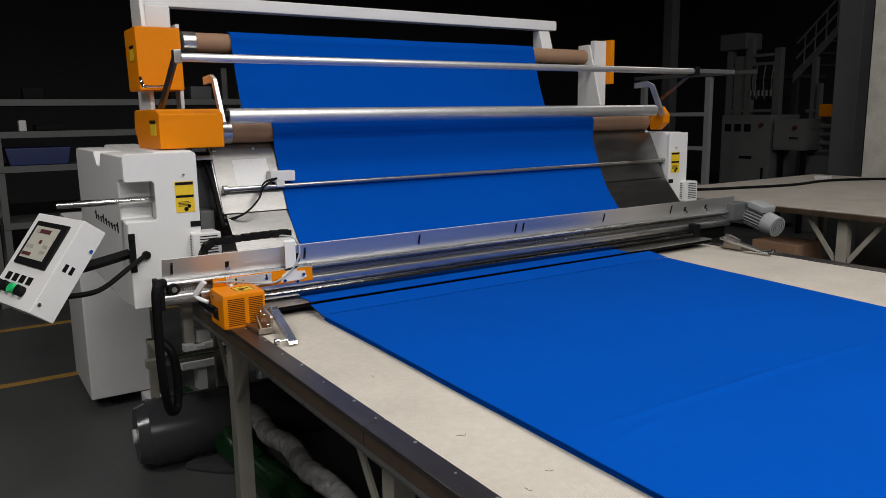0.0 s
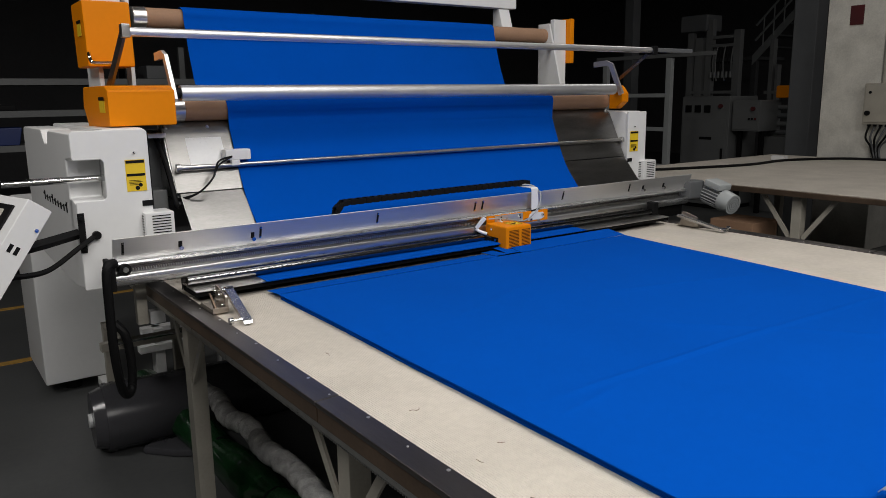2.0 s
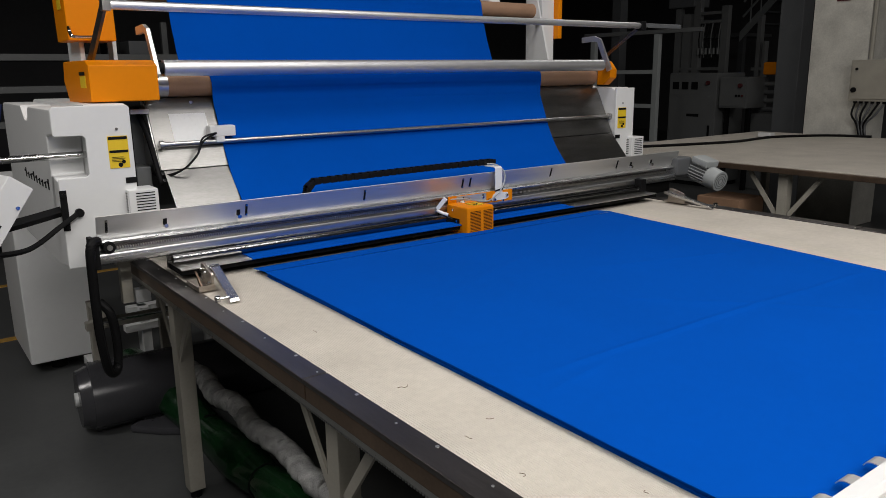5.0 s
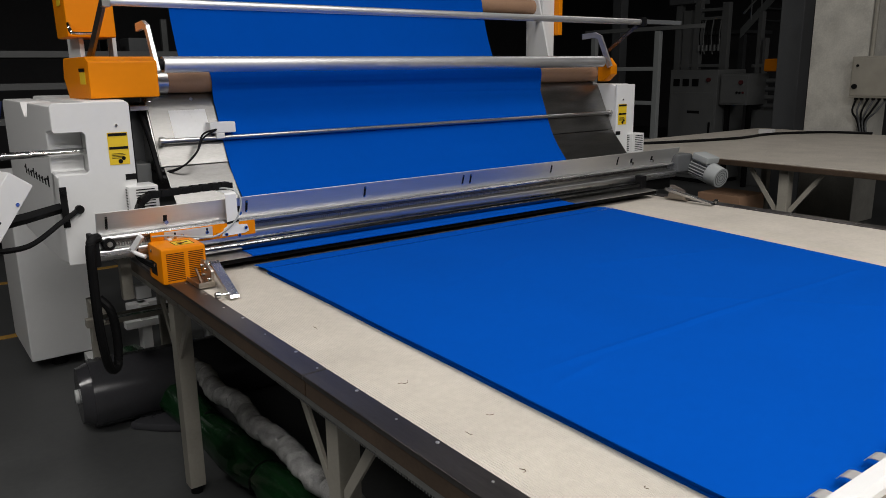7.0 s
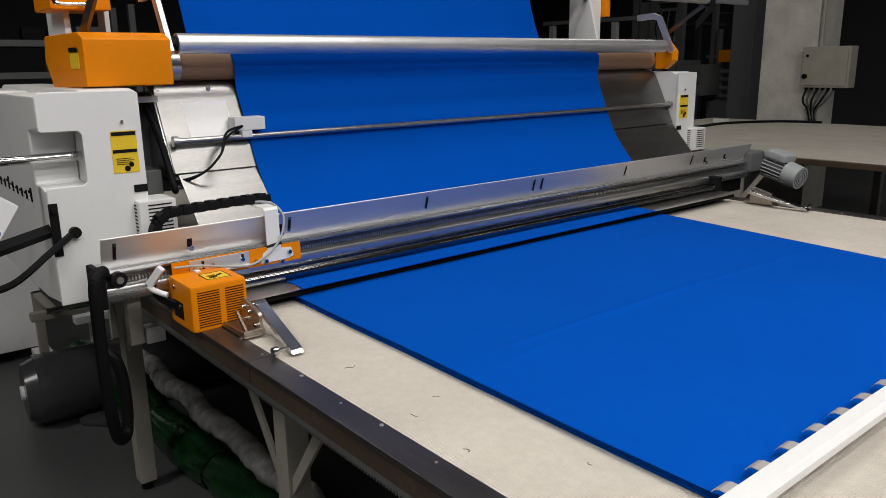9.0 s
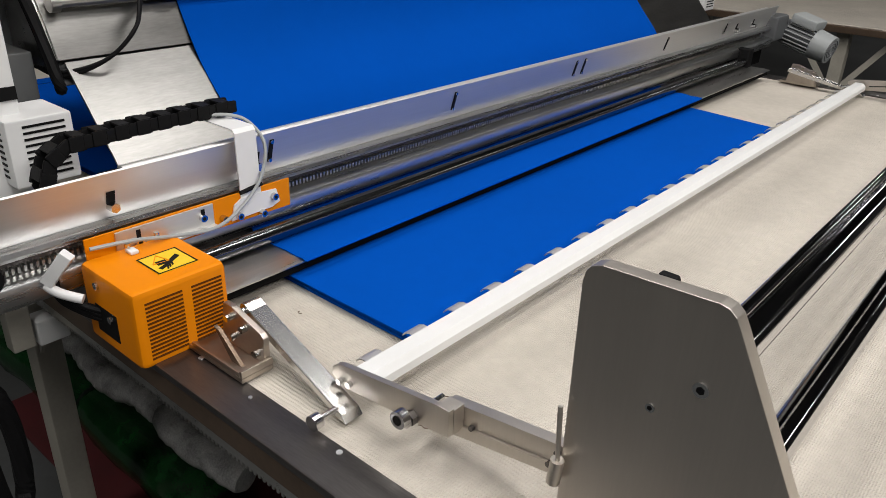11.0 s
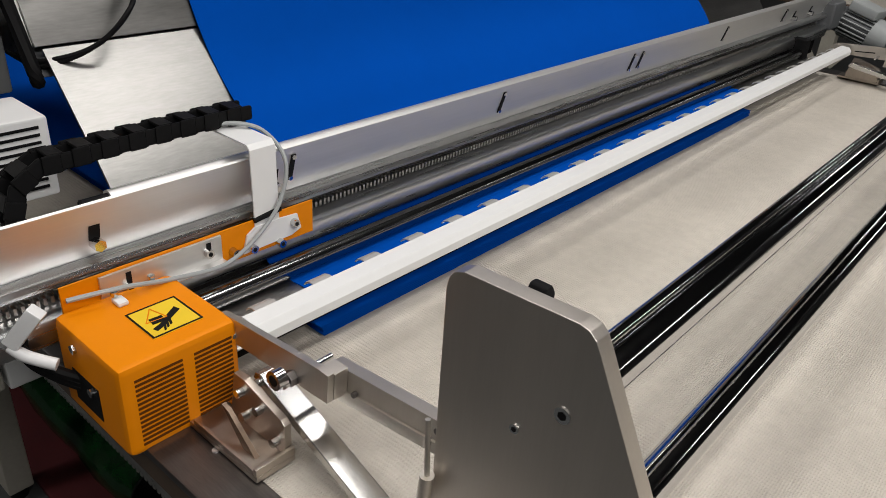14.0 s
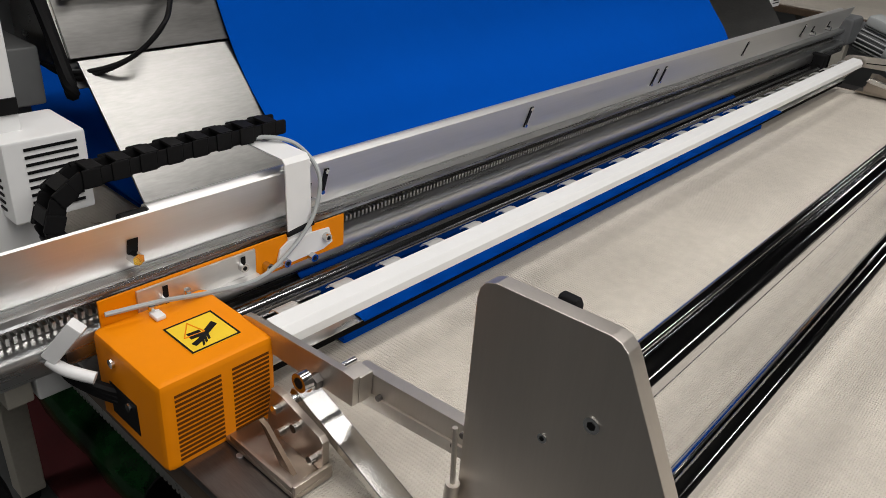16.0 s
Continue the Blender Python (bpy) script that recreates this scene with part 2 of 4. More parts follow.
# ---- spreading table ----
TOP = 0.86
table = thing("spreading_table", (1.94, 0.5, 0), "long spreading table with a cream cloth top and steel edge rails", "table")
part("tabletop", box(B(), 0.806, 3.075, -3.0, 3.7, 0.815, TOP - 0.009, 0.003), LEG_PAINT, table)
COVER_Y = [-3.0 + 0.05 * k for k in range(40)] + [-1.0 + 0.012 * k for k in range(130)] + [0.56 + 0.1 * k for k in range(32)]


def slack(x, k):
    """The cover lies in low waves across the table before the machine."""
    y = COVER_Y[k]
    near = min(1.0, max(0.0, (0.47 - y) / 0.15)) * min(1.0, max(0.0, (y + 1.0) / 0.2))
    lean = y + 0.03 * noise.noise((x * 0.8, 0.0, 3.0))
    return near * (0.0022 * math.sin(lean * 2 * math.pi / 0.083) * (0.6 + noise.noise((x * 0.9, lean * 5, 1.0))) + 0.003 * noise.noise((x * 0.7, lean * 7, 9.0)))


part("table_cover", sheet(B(), [(y, TOP) for y in COVER_Y], 0.806, 3.075, 0.004, 20, slack), CREAM, table, "cream woven cloth cover lying in low waves", smooth=0.9)
for side, (xa, xb) in enumerate(((0.748, 0.8055), (3.0755, 3.135))):
    for ya, yb in ((-3.0, 1.438), (1.441, 3.7)):
        part("edge_rail", box(B(), xa, xb, ya, yb, 0.852, 0.864, 0.003), DARK_STEEL, table, "dark worn steel edge rail")
        part("side_rail", box(B(), xa + 0.004, xb - 0.03, ya, yb, 0.815, 0.8515, 0.003), BROWN_STEEL, table, "oiled brown steel side rail")
    bm = B()
    x = xa + 0.006
    box(bm, x, x + 0.018, -3.0, 3.7, 0.802, 0.8145)
    y = -0.2
    while y < 3.0:
        box(bm, x, x + 0.018, y, y + 0.004, 0.797, 0.802)
        y += 0.0085
    part("gear_rack", bm, STEEL, table, "toothed steel rack under the rail")
    for k in range(30):
        y, x = -1.0 + 0.137 * k + 0.012 * (k % 3), (xa + xb) / 2 + (0.019, 0.012)[k % 2] * (1 - 2 * side)
        part("bolt", rod(B(), (x, y + 0.1, 0.8638), (x, y + 0.1, 0.8652), (0.0038, 0.0026)[k % 2], 10), SATIN, table)
for x in (0.86, 3.02):
    for y in (2.61, 1.49, 0.37, -0.75, -1.87):
        part("leg", box(B(), x - 0.028, x + 0.028, y - 0.028, y + 0.028, 0.03, 0.80, 0.004), LEG_PAINT, table)
        part("foot", rod(B(), (x, y, 0.0), (x, y, 0.03), 0.02, 14), BLACK, table)
        for s in (-1, 1):
            bm = B()
            prism(bm, [(y + s * 0.03, 0.52), (y + s * 0.03, 0.56), (y + s * 0.2, 0.798), (y + s * 0.235, 0.798)], "x", x - 0.02, x - 0.012)
            part("brace", bm, LEG_PAINT, table)
for y in (2.61, 1.49, 0.37, -0.75, -1.87):
    part("crossbar", box(B(), 0.89, 2.99, y - 0.02, y + 0.02, 0.74, 0.80, 0.003), LEG_PAINT, table)

# cloth laid on the table
CREASES = [(1.75, 1.118, -0.026, 0.0085, 0.75), (1.14, 1.075, 0.15, 0.008, 0.12), (1.9, 1.08, -0.85, 0.005, 0.35), (1.45, 1.75, 0.35, 0.002, 0.4), (1.5, 0.8, 0.6, 0.0018, 0.3), (2.1, 1.55, -0.3, 0.002, 0.35)]
stack = thing("fabric_stack", (1.78, 1.4, TOP), "stack of blue cotton sheets laid flat on the cream table", "fabric")
random.seed(4)
SHEETS = 6
for k in range(SHEETS):
    z = TOP + 0.001 + 0.0030 * k
    bm = B()
    dx = random.uniform(0.003, 0.012) if k < SHEETS - 1 else 0.0
    n = 220
    left, right = [], []
    for i in range(n + 1):
        y = 0.562 + (2.235 - 0.562) * i / n
        left.append((1.022 - 0.012 * (2.24 - y) + dx + 0.003 * noise.noise((k * 3.1, y * 3, 0)), y))
        right.append((2.60 - 0.115 * (2.24 - y) + dx + 0.006 * noise.noise((k * 3.1, y * 2, 5)), y))
    if k < SHEETS - 1:
        prism(bm, left + right[::-1], "z", z, z + 0.0014)
    else:
        # the top sheet lies in low folds, with two sharp creases
        m = 120
        grid = []
        for i in range(n + 1):
            row = []
            for j in range(m + 1):
                x = left[i][0] + (right[i][0] - left[i][0]) * j / m
                y = left[i][1]
                edge = min(1.0, 8 * min(j / m, 1 - j / m), 8 * min(i / n, 1 - i / n))
                h = 0.005 * edge * (0.5 + noise.noise((x * 1.3 + y * 0.6, y * 1.9, 2.0)) + 0.35 * noise.noise((x * 3.1 - y * 2.2, y * 4.3, 6.0)))
                for cx, cy, ang, tall, half in CREASES:
                    d = (x - cx) * math.sin(ang) - (y - cy) * math.cos(ang) + 0.006 * noise.noise((x * 4, y * 4, 7))
                    run_on = (x - cx) * math.cos(ang) + (y - cy) * math.sin(ang)
                    h += tall * edge * math.exp(-(d / 0.009) ** 2 - (run_on / half) ** 4) * max(0.0, 0.8 + 0.6 * noise.noise((x * 2.3, y * 2.3, cx)))
                row.append((bm.verts.new((x, y, z + 0.001 + max(0.0, h) * 0.8)), bm.verts.new((x, y, z))))
            grid.append(row)
        for p, q in zip(grid, grid[1:]):
            for j in range(m):
                bm.faces.new((p[j][0], p[j + 1][0], q[j + 1][0], q[j][0]))
                bm.faces.new((p[j][1], q[j][1], q[j + 1][1], p[j + 1][1]))
            bm.faces.new((p[0][0], q[0][0], q[0][1], p[0][1]))
            bm.faces.new((p[-1][0], p[-1][1], q[-1][1], q[-1][0]))
        for p in (grid[0], grid[-1]):
            for j in range(m):
                bm.faces.new((p[j][0], p[j][1], p[j + 1][1], p[j + 1][0]))
        bmesh.ops.recalc_face_normals(bm, faces=bm.faces[:])
    part("fabric_sheet", bm, BLUE, stack, smooth=0.9 if k == SHEETS - 1 else 0)
STRIPS = []
for k in range(27):
    xa, xb = 1.02 + 0.0585 * k, 1.02 + 0.0585 * (k + 1)
    ob = part("sheet_edge", box(B(), xa, xb, 2.2345, 2.327, -0.0006, 0.0006), BLUE, stack, "loose edge of the top sheet")
    STRIPS.append((ob, (xa + xb) / 2))
for x, y, r in ((0.915, 1.706, 0.022), (0.875, 1.283, 0.026), (0.855, 1.051, 0.014), (0.926, 1.077, 0.012), (0.845, 0.886, 0.015), (0.965, 0.75, 0.010), (0.90, 0.44, 0.013), (0.95, 0.47, 0.009)):
    turn = random.uniform(0, 6.28)
    path = []
    for k in range(5):
        turn += random.uniform(-1.3, 1.3)
        x, y = x + 0.3 * r * math.cos(turn), y + 0.3 * r * math.sin(turn)
        path.append((x, y, TOP + 0.0008))
    single("lint_thread", tube(B(), curve(path, 4), 0.0006, 5), BROWN_STEEL, "short curled brown thread lying on the table cover", "lint")
single("lint_chip", prism(B(), [(0.958, 0.392), (0.966, 0.389), (0.968, 0.396), (0.961, 0.400)], "z", TOP, TOP + 0.0025), BROWN_STEEL, "small dark chip lying on the table cover", "lint")

# ---- spreading machine (its own space; it rolls along the table) ----
machine = thing("spreading_machine", (1.98, 2.8, TOP), "white and orange fabric spreading machine standing on the table rails", "machine")


def label_set(cover, X):
    """Warning label, screw and latch on a housing front."""
    xa, xb = sorted((X(0.700), X(0.760)))
    part("warning_label", box(B(), xa, xb, 2.6312, 2.6328, 1.185, 1.285), YELLOW, cover, "yellow warning label with black bars")
    for z, h in ((1.274, 0.009), (1.233, 0.008)):
        part("label_bar", box(B(), xa + 0.002, xb - 0.002, 2.6302, 2.6311, z, z + h), BLACK, cover)
    for k in range(4):
        part("label_line", box(B(), xa + 0.008, xb - 0.012 - 0.006 * (k % 2), 2.6302, 2.6311, 1.205 + 0.0045 * k, 1.2065 + 0.0045 * k), BLACK, cover)
    for dx, dz, r in ((0.032, 1.195, 0.007), (0.042, 1.204, 0.006)):
        part("label_gear", rod(B(), (xa + dx, 2.6302, dz), (xa + dx, 2.6311, dz), r, 12), BLACK, cover)
    part("screw", rod(B(), ((xa + xb) / 2, 2.628, 1.307), ((xa + xb) / 2, 2.634, 1.307), 0.004, 10), CHROME, cover)
    xa, xb = sorted((X(0.742), X(0.774)))
    part("latch_slot", box(B(), xa, xb, 2.630, 2.6328, 1.135, 1.153), BLACK, cover)
    return cover


def side_cover(mirror):
    """Left housing; mirror gives the x of its twin."""
    def X(x):
        return mirror - x if mirror else x
    bm = B()
    lo, hi = sorted((X(0.648), X(0.773)))
    prism(bm, [(2.645, 0.89), (2.645, 1.372), (2.67, 1.383), (3.55, 1.383), (3.58, 1.36), (3.58, 0.9), (3.2, 0.872), (2.75, 0.874)], "x", lo, hi, 0.006)
    cover = part("side_cover", bm, WHITE, machine, "white enamelled steel side housing")
    if mirror:
        part("front_panel", box(B(), X(0.775), X(0.64), 2.633, 2.6445, 0.886, 1.38, 0.003), WHITE, cover)
        return label_set(cover, X)
    lo, hi = sorted((X(0.547), X(0.6475)))
    bm = B()
    prism(bm, [(2.6415, 0.89), (2.6415, 1.158), (2.735, 1.168), (2.735, 1.288), (2.6415, 1.298), (2.6415, 1.372), (3.02, 1.372), (3.06, 1.325), (3.12, 1.325), (3.18, 1.372), (3.60, 1.372), (3.62, 1.35), (3.62, 0.90), (3.4, 0.88), (2.78, 0.874)], "x", lo, hi, 0.006)
    part("outer_shell", bm, WHITE, cover)
    # flat front panel with the corner cut out where the shaft goes in
    bm = B()
    prism(bm, [(X(x), z) for x, z in ((0.548, 0.884), (0.548, 1.16), (0.553, 1.165), (0.630, 1.165), (0.638, 1.173), (0.638, 1.283), (0.630, 1.291), (0.553, 1.291), (0.548, 1.296), (0.548, 1.372), (0.556, 1.38), (0.766, 1.38), (0.775, 1.372), (0.775, 0.884))], "y", 2.633, 2.6410, 0.003)
    part("front_panel", bm, WHITE, cover)
    for z in (1.02, 1.115):
        part("hinge_bolt", rod(B(), (X(0.556), 2.629, z), (X(0.556), 2.617, z), 0.007, 6), BLACK, cover)
    lo, hi = sorted((X(0.546), X(0.566)))
    part("hinge_plate", box(B(), lo, hi, 2.629, 2.6328, 1.005, 1.13, 0.001), BLACK, cover, "black hinge plate")
    return label_set(cover, X)


left_cover = side_cover(0)
right_cover = side_cover(3.84)
part("shaft", rod(B(), (0.36, 2.70, 1.228), (0.66, 2.70, 1.228), 0.011, 24), CHROME, machine, "polished steel shaft")
part("shaft_plate", box(B(), 0.58, 0.645, 2.735, 2.7398, 1.17, 1.30, 0.002), WHITE, machine)
# brand bars on the outer side
for k in range(9):
    h = (0.034, 0.022, 0.022, 0.034, 0.026, 0.022, 0.022, 0.022, 0.034)[k]
    y = 3.22 - 0.054 * k
    part("brand_bar", box(B(), 0.5452, 0.5467, y, y + 0.015, 1.115, 1.115 + h), BLACK, left_cover, "black lettering bar")
    part("brand_bar", box(B(), 0.5452, 0.5467, y + 0.0155, y + 0.036, 1.115 + h * 0.55, 1.115 + h * 0.75), BLACK, left_cover)
# inner dark bay between the covers and the ramp
for x0, x1 in ((0.776, 0.858), (3.05, 3.064)):
    part("inner_panel", box(B(), x0, x1, 2.80, 2.81, 0.90, 1.37), DARK_GREY, machine, "dark recessed inner panel")
part("bay_strip", box(B(), 0.7765, 0.785, 2.66, 2.80, 1.05, 1.365, 0.002), BLACK, machine)
part("bay_box", box(B(), 0.792, 0.84, 2.69, 2.80, 1.10, 1.175, 0.004), MID_GREY, machine)
part("bay_bracket", box(B(), 0.776, 0.86, 2.72, 2.80, 1.345, 1.36, 0.002), WHITE, machine)

# ramp plates
UPPER = [(2.80, 1.392), (2.775, 1.388), (2.757, 1.372), (2.742, 1.345), (2.652, 1.163)]
LOWER = [(2.6515, 1.158), (2.545, 1.04), (2.50, 0.985)]
part("ramp_plate", sheet(B(), UPPER, 0.86, 3.06, 0.004), RAMP_STEEL, machine, "bent bare steel ramp plate")
part("ramp_plate", sheet(B(), LOWER, 0.868, 3.06, 0.004), RAMP_STEEL, machine, "bent bare steel ramp plate")
part("ramp_backing", sheet(B(), [(2.70, 1.20), (2.675, 1.16), (2.65, 1.125)], 0.862, 3.055, 0.003), DARK_GREY, machine)
part("ramp_film", sheet(B(), [(2.7355, 1.340), (2.688, 1.245)], 0.925, 1.05, 0.0006), CLEAR, machine, "remains of clear protective film")
part("ramp_cheek", prism(B(), [(2.80, 1.39), (2.75, 1.36), (2.655, 1.165), (2.66, 1.14), (2.81, 1.14)], "x", 0.8555, 0.8595), STEEL, machine)
for y, z in ((2.757, 1.365), (2.697, 1.245), (2.672, 1.195)):
    for x in (0.872, 3.048):
        part("screw", rod(B(), (x, y + 0.004, z), (x, y - 0.006, z + 0.003), 0.006, 12), CHROME, machine)
part("screw", rod(B(), (1.01, 2.757, 1.372), (1.01, 2.750, 1.376), 0.006, 12), CHROME, machine)

# spreader rod across the ramp, with its sensor
part("spreader_rod", rod(B(), (0.87, 2.668, 1.245), (3.065, 2.668, 1.245), 0.008, 20), STEEL, machine, "thin bare steel rod")
for x in (0.868, 3.05):
    part("rod_collar", rod(B(), (x, 2.668, 1.245), (x + 0.014, 2.668, 1.245), 0.014, 16), STEEL, machine)
sensor = part("edge_sensor", box(B(), 1.035, 1.125, 2.655, 2.70, 1.262, 1.298, 0.003), WHITE, machine, "white plastic edge sensor")
part("sensor_foot", box(B(), 1.055, 1.085, 2.655, 2.675, 1.243, 1.262, 0.002), WHITE, sensor)
for k in range(2):
    part("sensor_cable", tube(B(), curve([(1.055, 2.652, 1.275), (1.0, 2.632, 1.262 - 0.012 * k), (0.965, 2.60, 1.21), (0.92, 2.615, 1.165), (0.865, 2.65, 1.14 + 0.006 * k), (0.845, 2.70, 1.15)]), 0.0032, 8), BLACK, sensor, "thin black cable")
part("black_strap", tube(B(), curve([(0.838, 2.79, 1.36), (0.845, 2.70, 1.26), (0.852, 2.648, 1.14), (0.856, 2.65, 1.12)]), 0.009, 8), BLACK, machine, "black corrugated hose")


def fan_box(x, y0, z0):
    w, h = 0.092, 0.098
    fan = part("fan_box", prism(B(), [(x, y0), (x + w, y0), (x + w, y0 + w), (x, y0 + w)], "z", z0, z0 + h, 0.004), WHITE, machine, "white slotted fan housing")
    for k in range(9):
        z = z0 + 0.013 + 0.009 * k
        part("slot", box(B(), x + 0.022, x + w - 0.012, y0 - 0.0012, y0 + 0.0005, z, z + 0.0032), BLACK, fan)
        part("slot", box(B(), x - 0.0012, x + 0.0005, y0 + 0.018, y0 + w - 0.02, z, z + 0.0032), BLACK, fan)


fan_box(0.738, 2.60, 1.017)
fan_box(3.155, 2.60, 1.04)

# cutting beam
beam = part("cutting_beam", prism(B(), [(2.444, 0.925), (2.438, 0.929), (2.436, 0.935), (2.436, 0.952), (2.439, 0.958), (2.446, 0.961), (2.472, 0.963), (2.475, 0.981), (2.456, 0.983), (2.450, 0.986), (2.448, 0.991), (2.450, 0.997), (2.455, 0.9985), (2.52, 0.9985), (2.52, 0.925)], "x", 0.60, 3.30), BEAM_ALU, machine, "grooved aluminium cutting beam")
part("fence", sheet(B(), [(2.4485, 1.070), (2.450, 1.068), (2.468, 1.004), (2.472, 0.9992)], 0.602, 3.335, 0.003), ALU, beam, "thin bent aluminium fence strip")
part("chain_rail", rod(B(), (0.83, 2.478, 1.051), (3.30, 2.478, 1.051), 0.012, 20), ALU, beam, "round aluminium rail behind the fence")
part("rail_plug", rod(B(), (0.80, 2.478, 1.051), (0.83, 2.478, 1.051), 0.009, 12), BLACK, beam)
bm = B()
x = 0.64
while x < 3.25:
    box(bm, x, x + 0.0035, 2.460, 2.4745, 0.9635, 0.972)
    x += 0.0075
part("gear_rack", bm, STEEL, beam, "toothed steel rack in the beam")
part("rack_back", box(B(), 0.62, 3.27, 2.4695, 2.4745, 0.9632, 0.9805), DARK_STEEL, beam)
part("guide_plate", box(B(), 0.80, 3.05, 2.475, 2.48, 0.88, 0.9245), DARK_STEEL, machine, "smooth steel guide plate under the beam")
part("press_bar", rod(B(), (0.80, 2.417, 0.9175), (3.02, 2.417, 0.9175), 0.0135, 32), MIRROR, machine, "polished press bar")
part("lip", sheet(B(), [(2.47, 0.899), (2.345, 0.8982), (2.336, 0.896)], 0.80, 3.03, 0.002), STEEL, machine, "bare steel lip under the beam")
# black bar added under the lip for the dark of its shaded gap
part("blade_bar", box(B(), 0.80, 3.03, 2.342, 2.46, 0.8815, 0.8955), MATT_BLACK, machine, "matt black bar giving the shaded gap under the lip")
end_plate = part("end_plate", box(B(), 0.585, 0.5995, 2.43, 2.53, 0.915, 1.0, 0.003), BLACK, machine, "black beam end plate")
part("pulley", rod(B(), (0.628, 2.462, 0.977), (0.628, 2.432, 0.977), 0.017, 20), BLACK, machine, "black belt pulley")
part("pulley_bolt", rod(B(), (0.628, 2.433, 0.977), (0.628, 2.426, 0.977), 0.008, 12), STEEL, machine)
for x in (0.63, 1.062, 1.511, 1.962, 2.0, 2.449, 2.88):
    s = part("slot", prism(B(), [(2.4625, 1.018), (2.4588, 1.018), (2.4484, 1.056), (2.4522, 1.056)], "x", x - 0.0035, x + 0.0035), BLACK, beam)
    for y, z in ((2.4592, 1.021), (2.4505, 1.053)):
        part("screw", rod(B(), (x, y + 0.002, z), (x, y - 0.003, z - 0.0008), 0.0032, 8), CHROME, beam)
for x in (0.80, 1.035, 2.98, 3.13):
    part("clamp_nut", rod(B(), (x, 2.468, 1.018), (x, 2.446, 1.018), 0.007, 6), CHROME, beam, "bright clamp nut")
    part("clamp_slot", prism(B(), [(2.465, 1.022), (2.458, 1.022), (2.454, 1.04), (2.461, 1.04)], "x", x - 0.006, x + 0.006), BLACK, beam)

# motor at the beam's end
gear = part("gearbox", box(B(), 3.30, 3.42, 2.425, 2.505, 0.945, 1.035, 0.012), DARK_GREY, machine, "dark cast gearbox")
M0, M1 = Vector((3.437, 2.44, 0.972)), Vector((3.415, 2.25, 0.925))
axis = (M1 - M0).normalized()
side = axis.cross(Vector((0, 0, 1))).normalized()
up = side.cross(axis)
motor = part("motor", rod(B(), M0, M0 + axis * 0.14, 0.044, 32), DARK_GREY, machine, "grey finned electric motor")
for k in range(20):
    a = 2 * math.pi * k / 20
    p = M0 + 0.049 * (math.cos(a) * side + math.sin(a) * up)
    part("fin", rod(B(), p + axis * 0.02, p + axis * 0.124, 0.0026, 6), MOTOR_GREY, motor)
part("fan_cowl", rod(B(), M0 + axis * 0.125, M0 + axis * 0.19, 0.054, 32, 0.049), MOTOR_GREY, motor, "rounded grey fan cowl")
for r in (0.014, 0.026, 0.038):
    end = M0 + axis * 0.1905
    ring = [end + r * (math.cos(2 * math.pi * k / 20) * side + math.sin(2 * math.pi * k / 20) * up) for k in range(21)]
    part("grille_ring", tube(B(), ring, 0.0018, 6), DARK_GREY, motor)
bm = B()
box(bm, -0.045, 0.045, -0.05, 0.05, 0, 0.035, 0.008)
bm.transform(Matrix.Translation(M0 + axis * 0.07 + up * 0.045 + side * 0.0) @ Euler((radians(14), radians(0), radians(-7))).to_matrix().to_4x4())
part("terminal_box", bm, MOTOR_GREY, motor, "grey terminal box")
part("end_bracket", box(B(), 2.99, 3.03, 2.40, 2.47, 0.866, 0.96, 0.004), BLACK, machine, "black end bracket")
part("end_shield", box(B(), 3.035, 3.29, 2.46, 2.50, 0.868, 0.924, 0.003), MATT_BLACK, machine, "matt black shield under the beam's end")


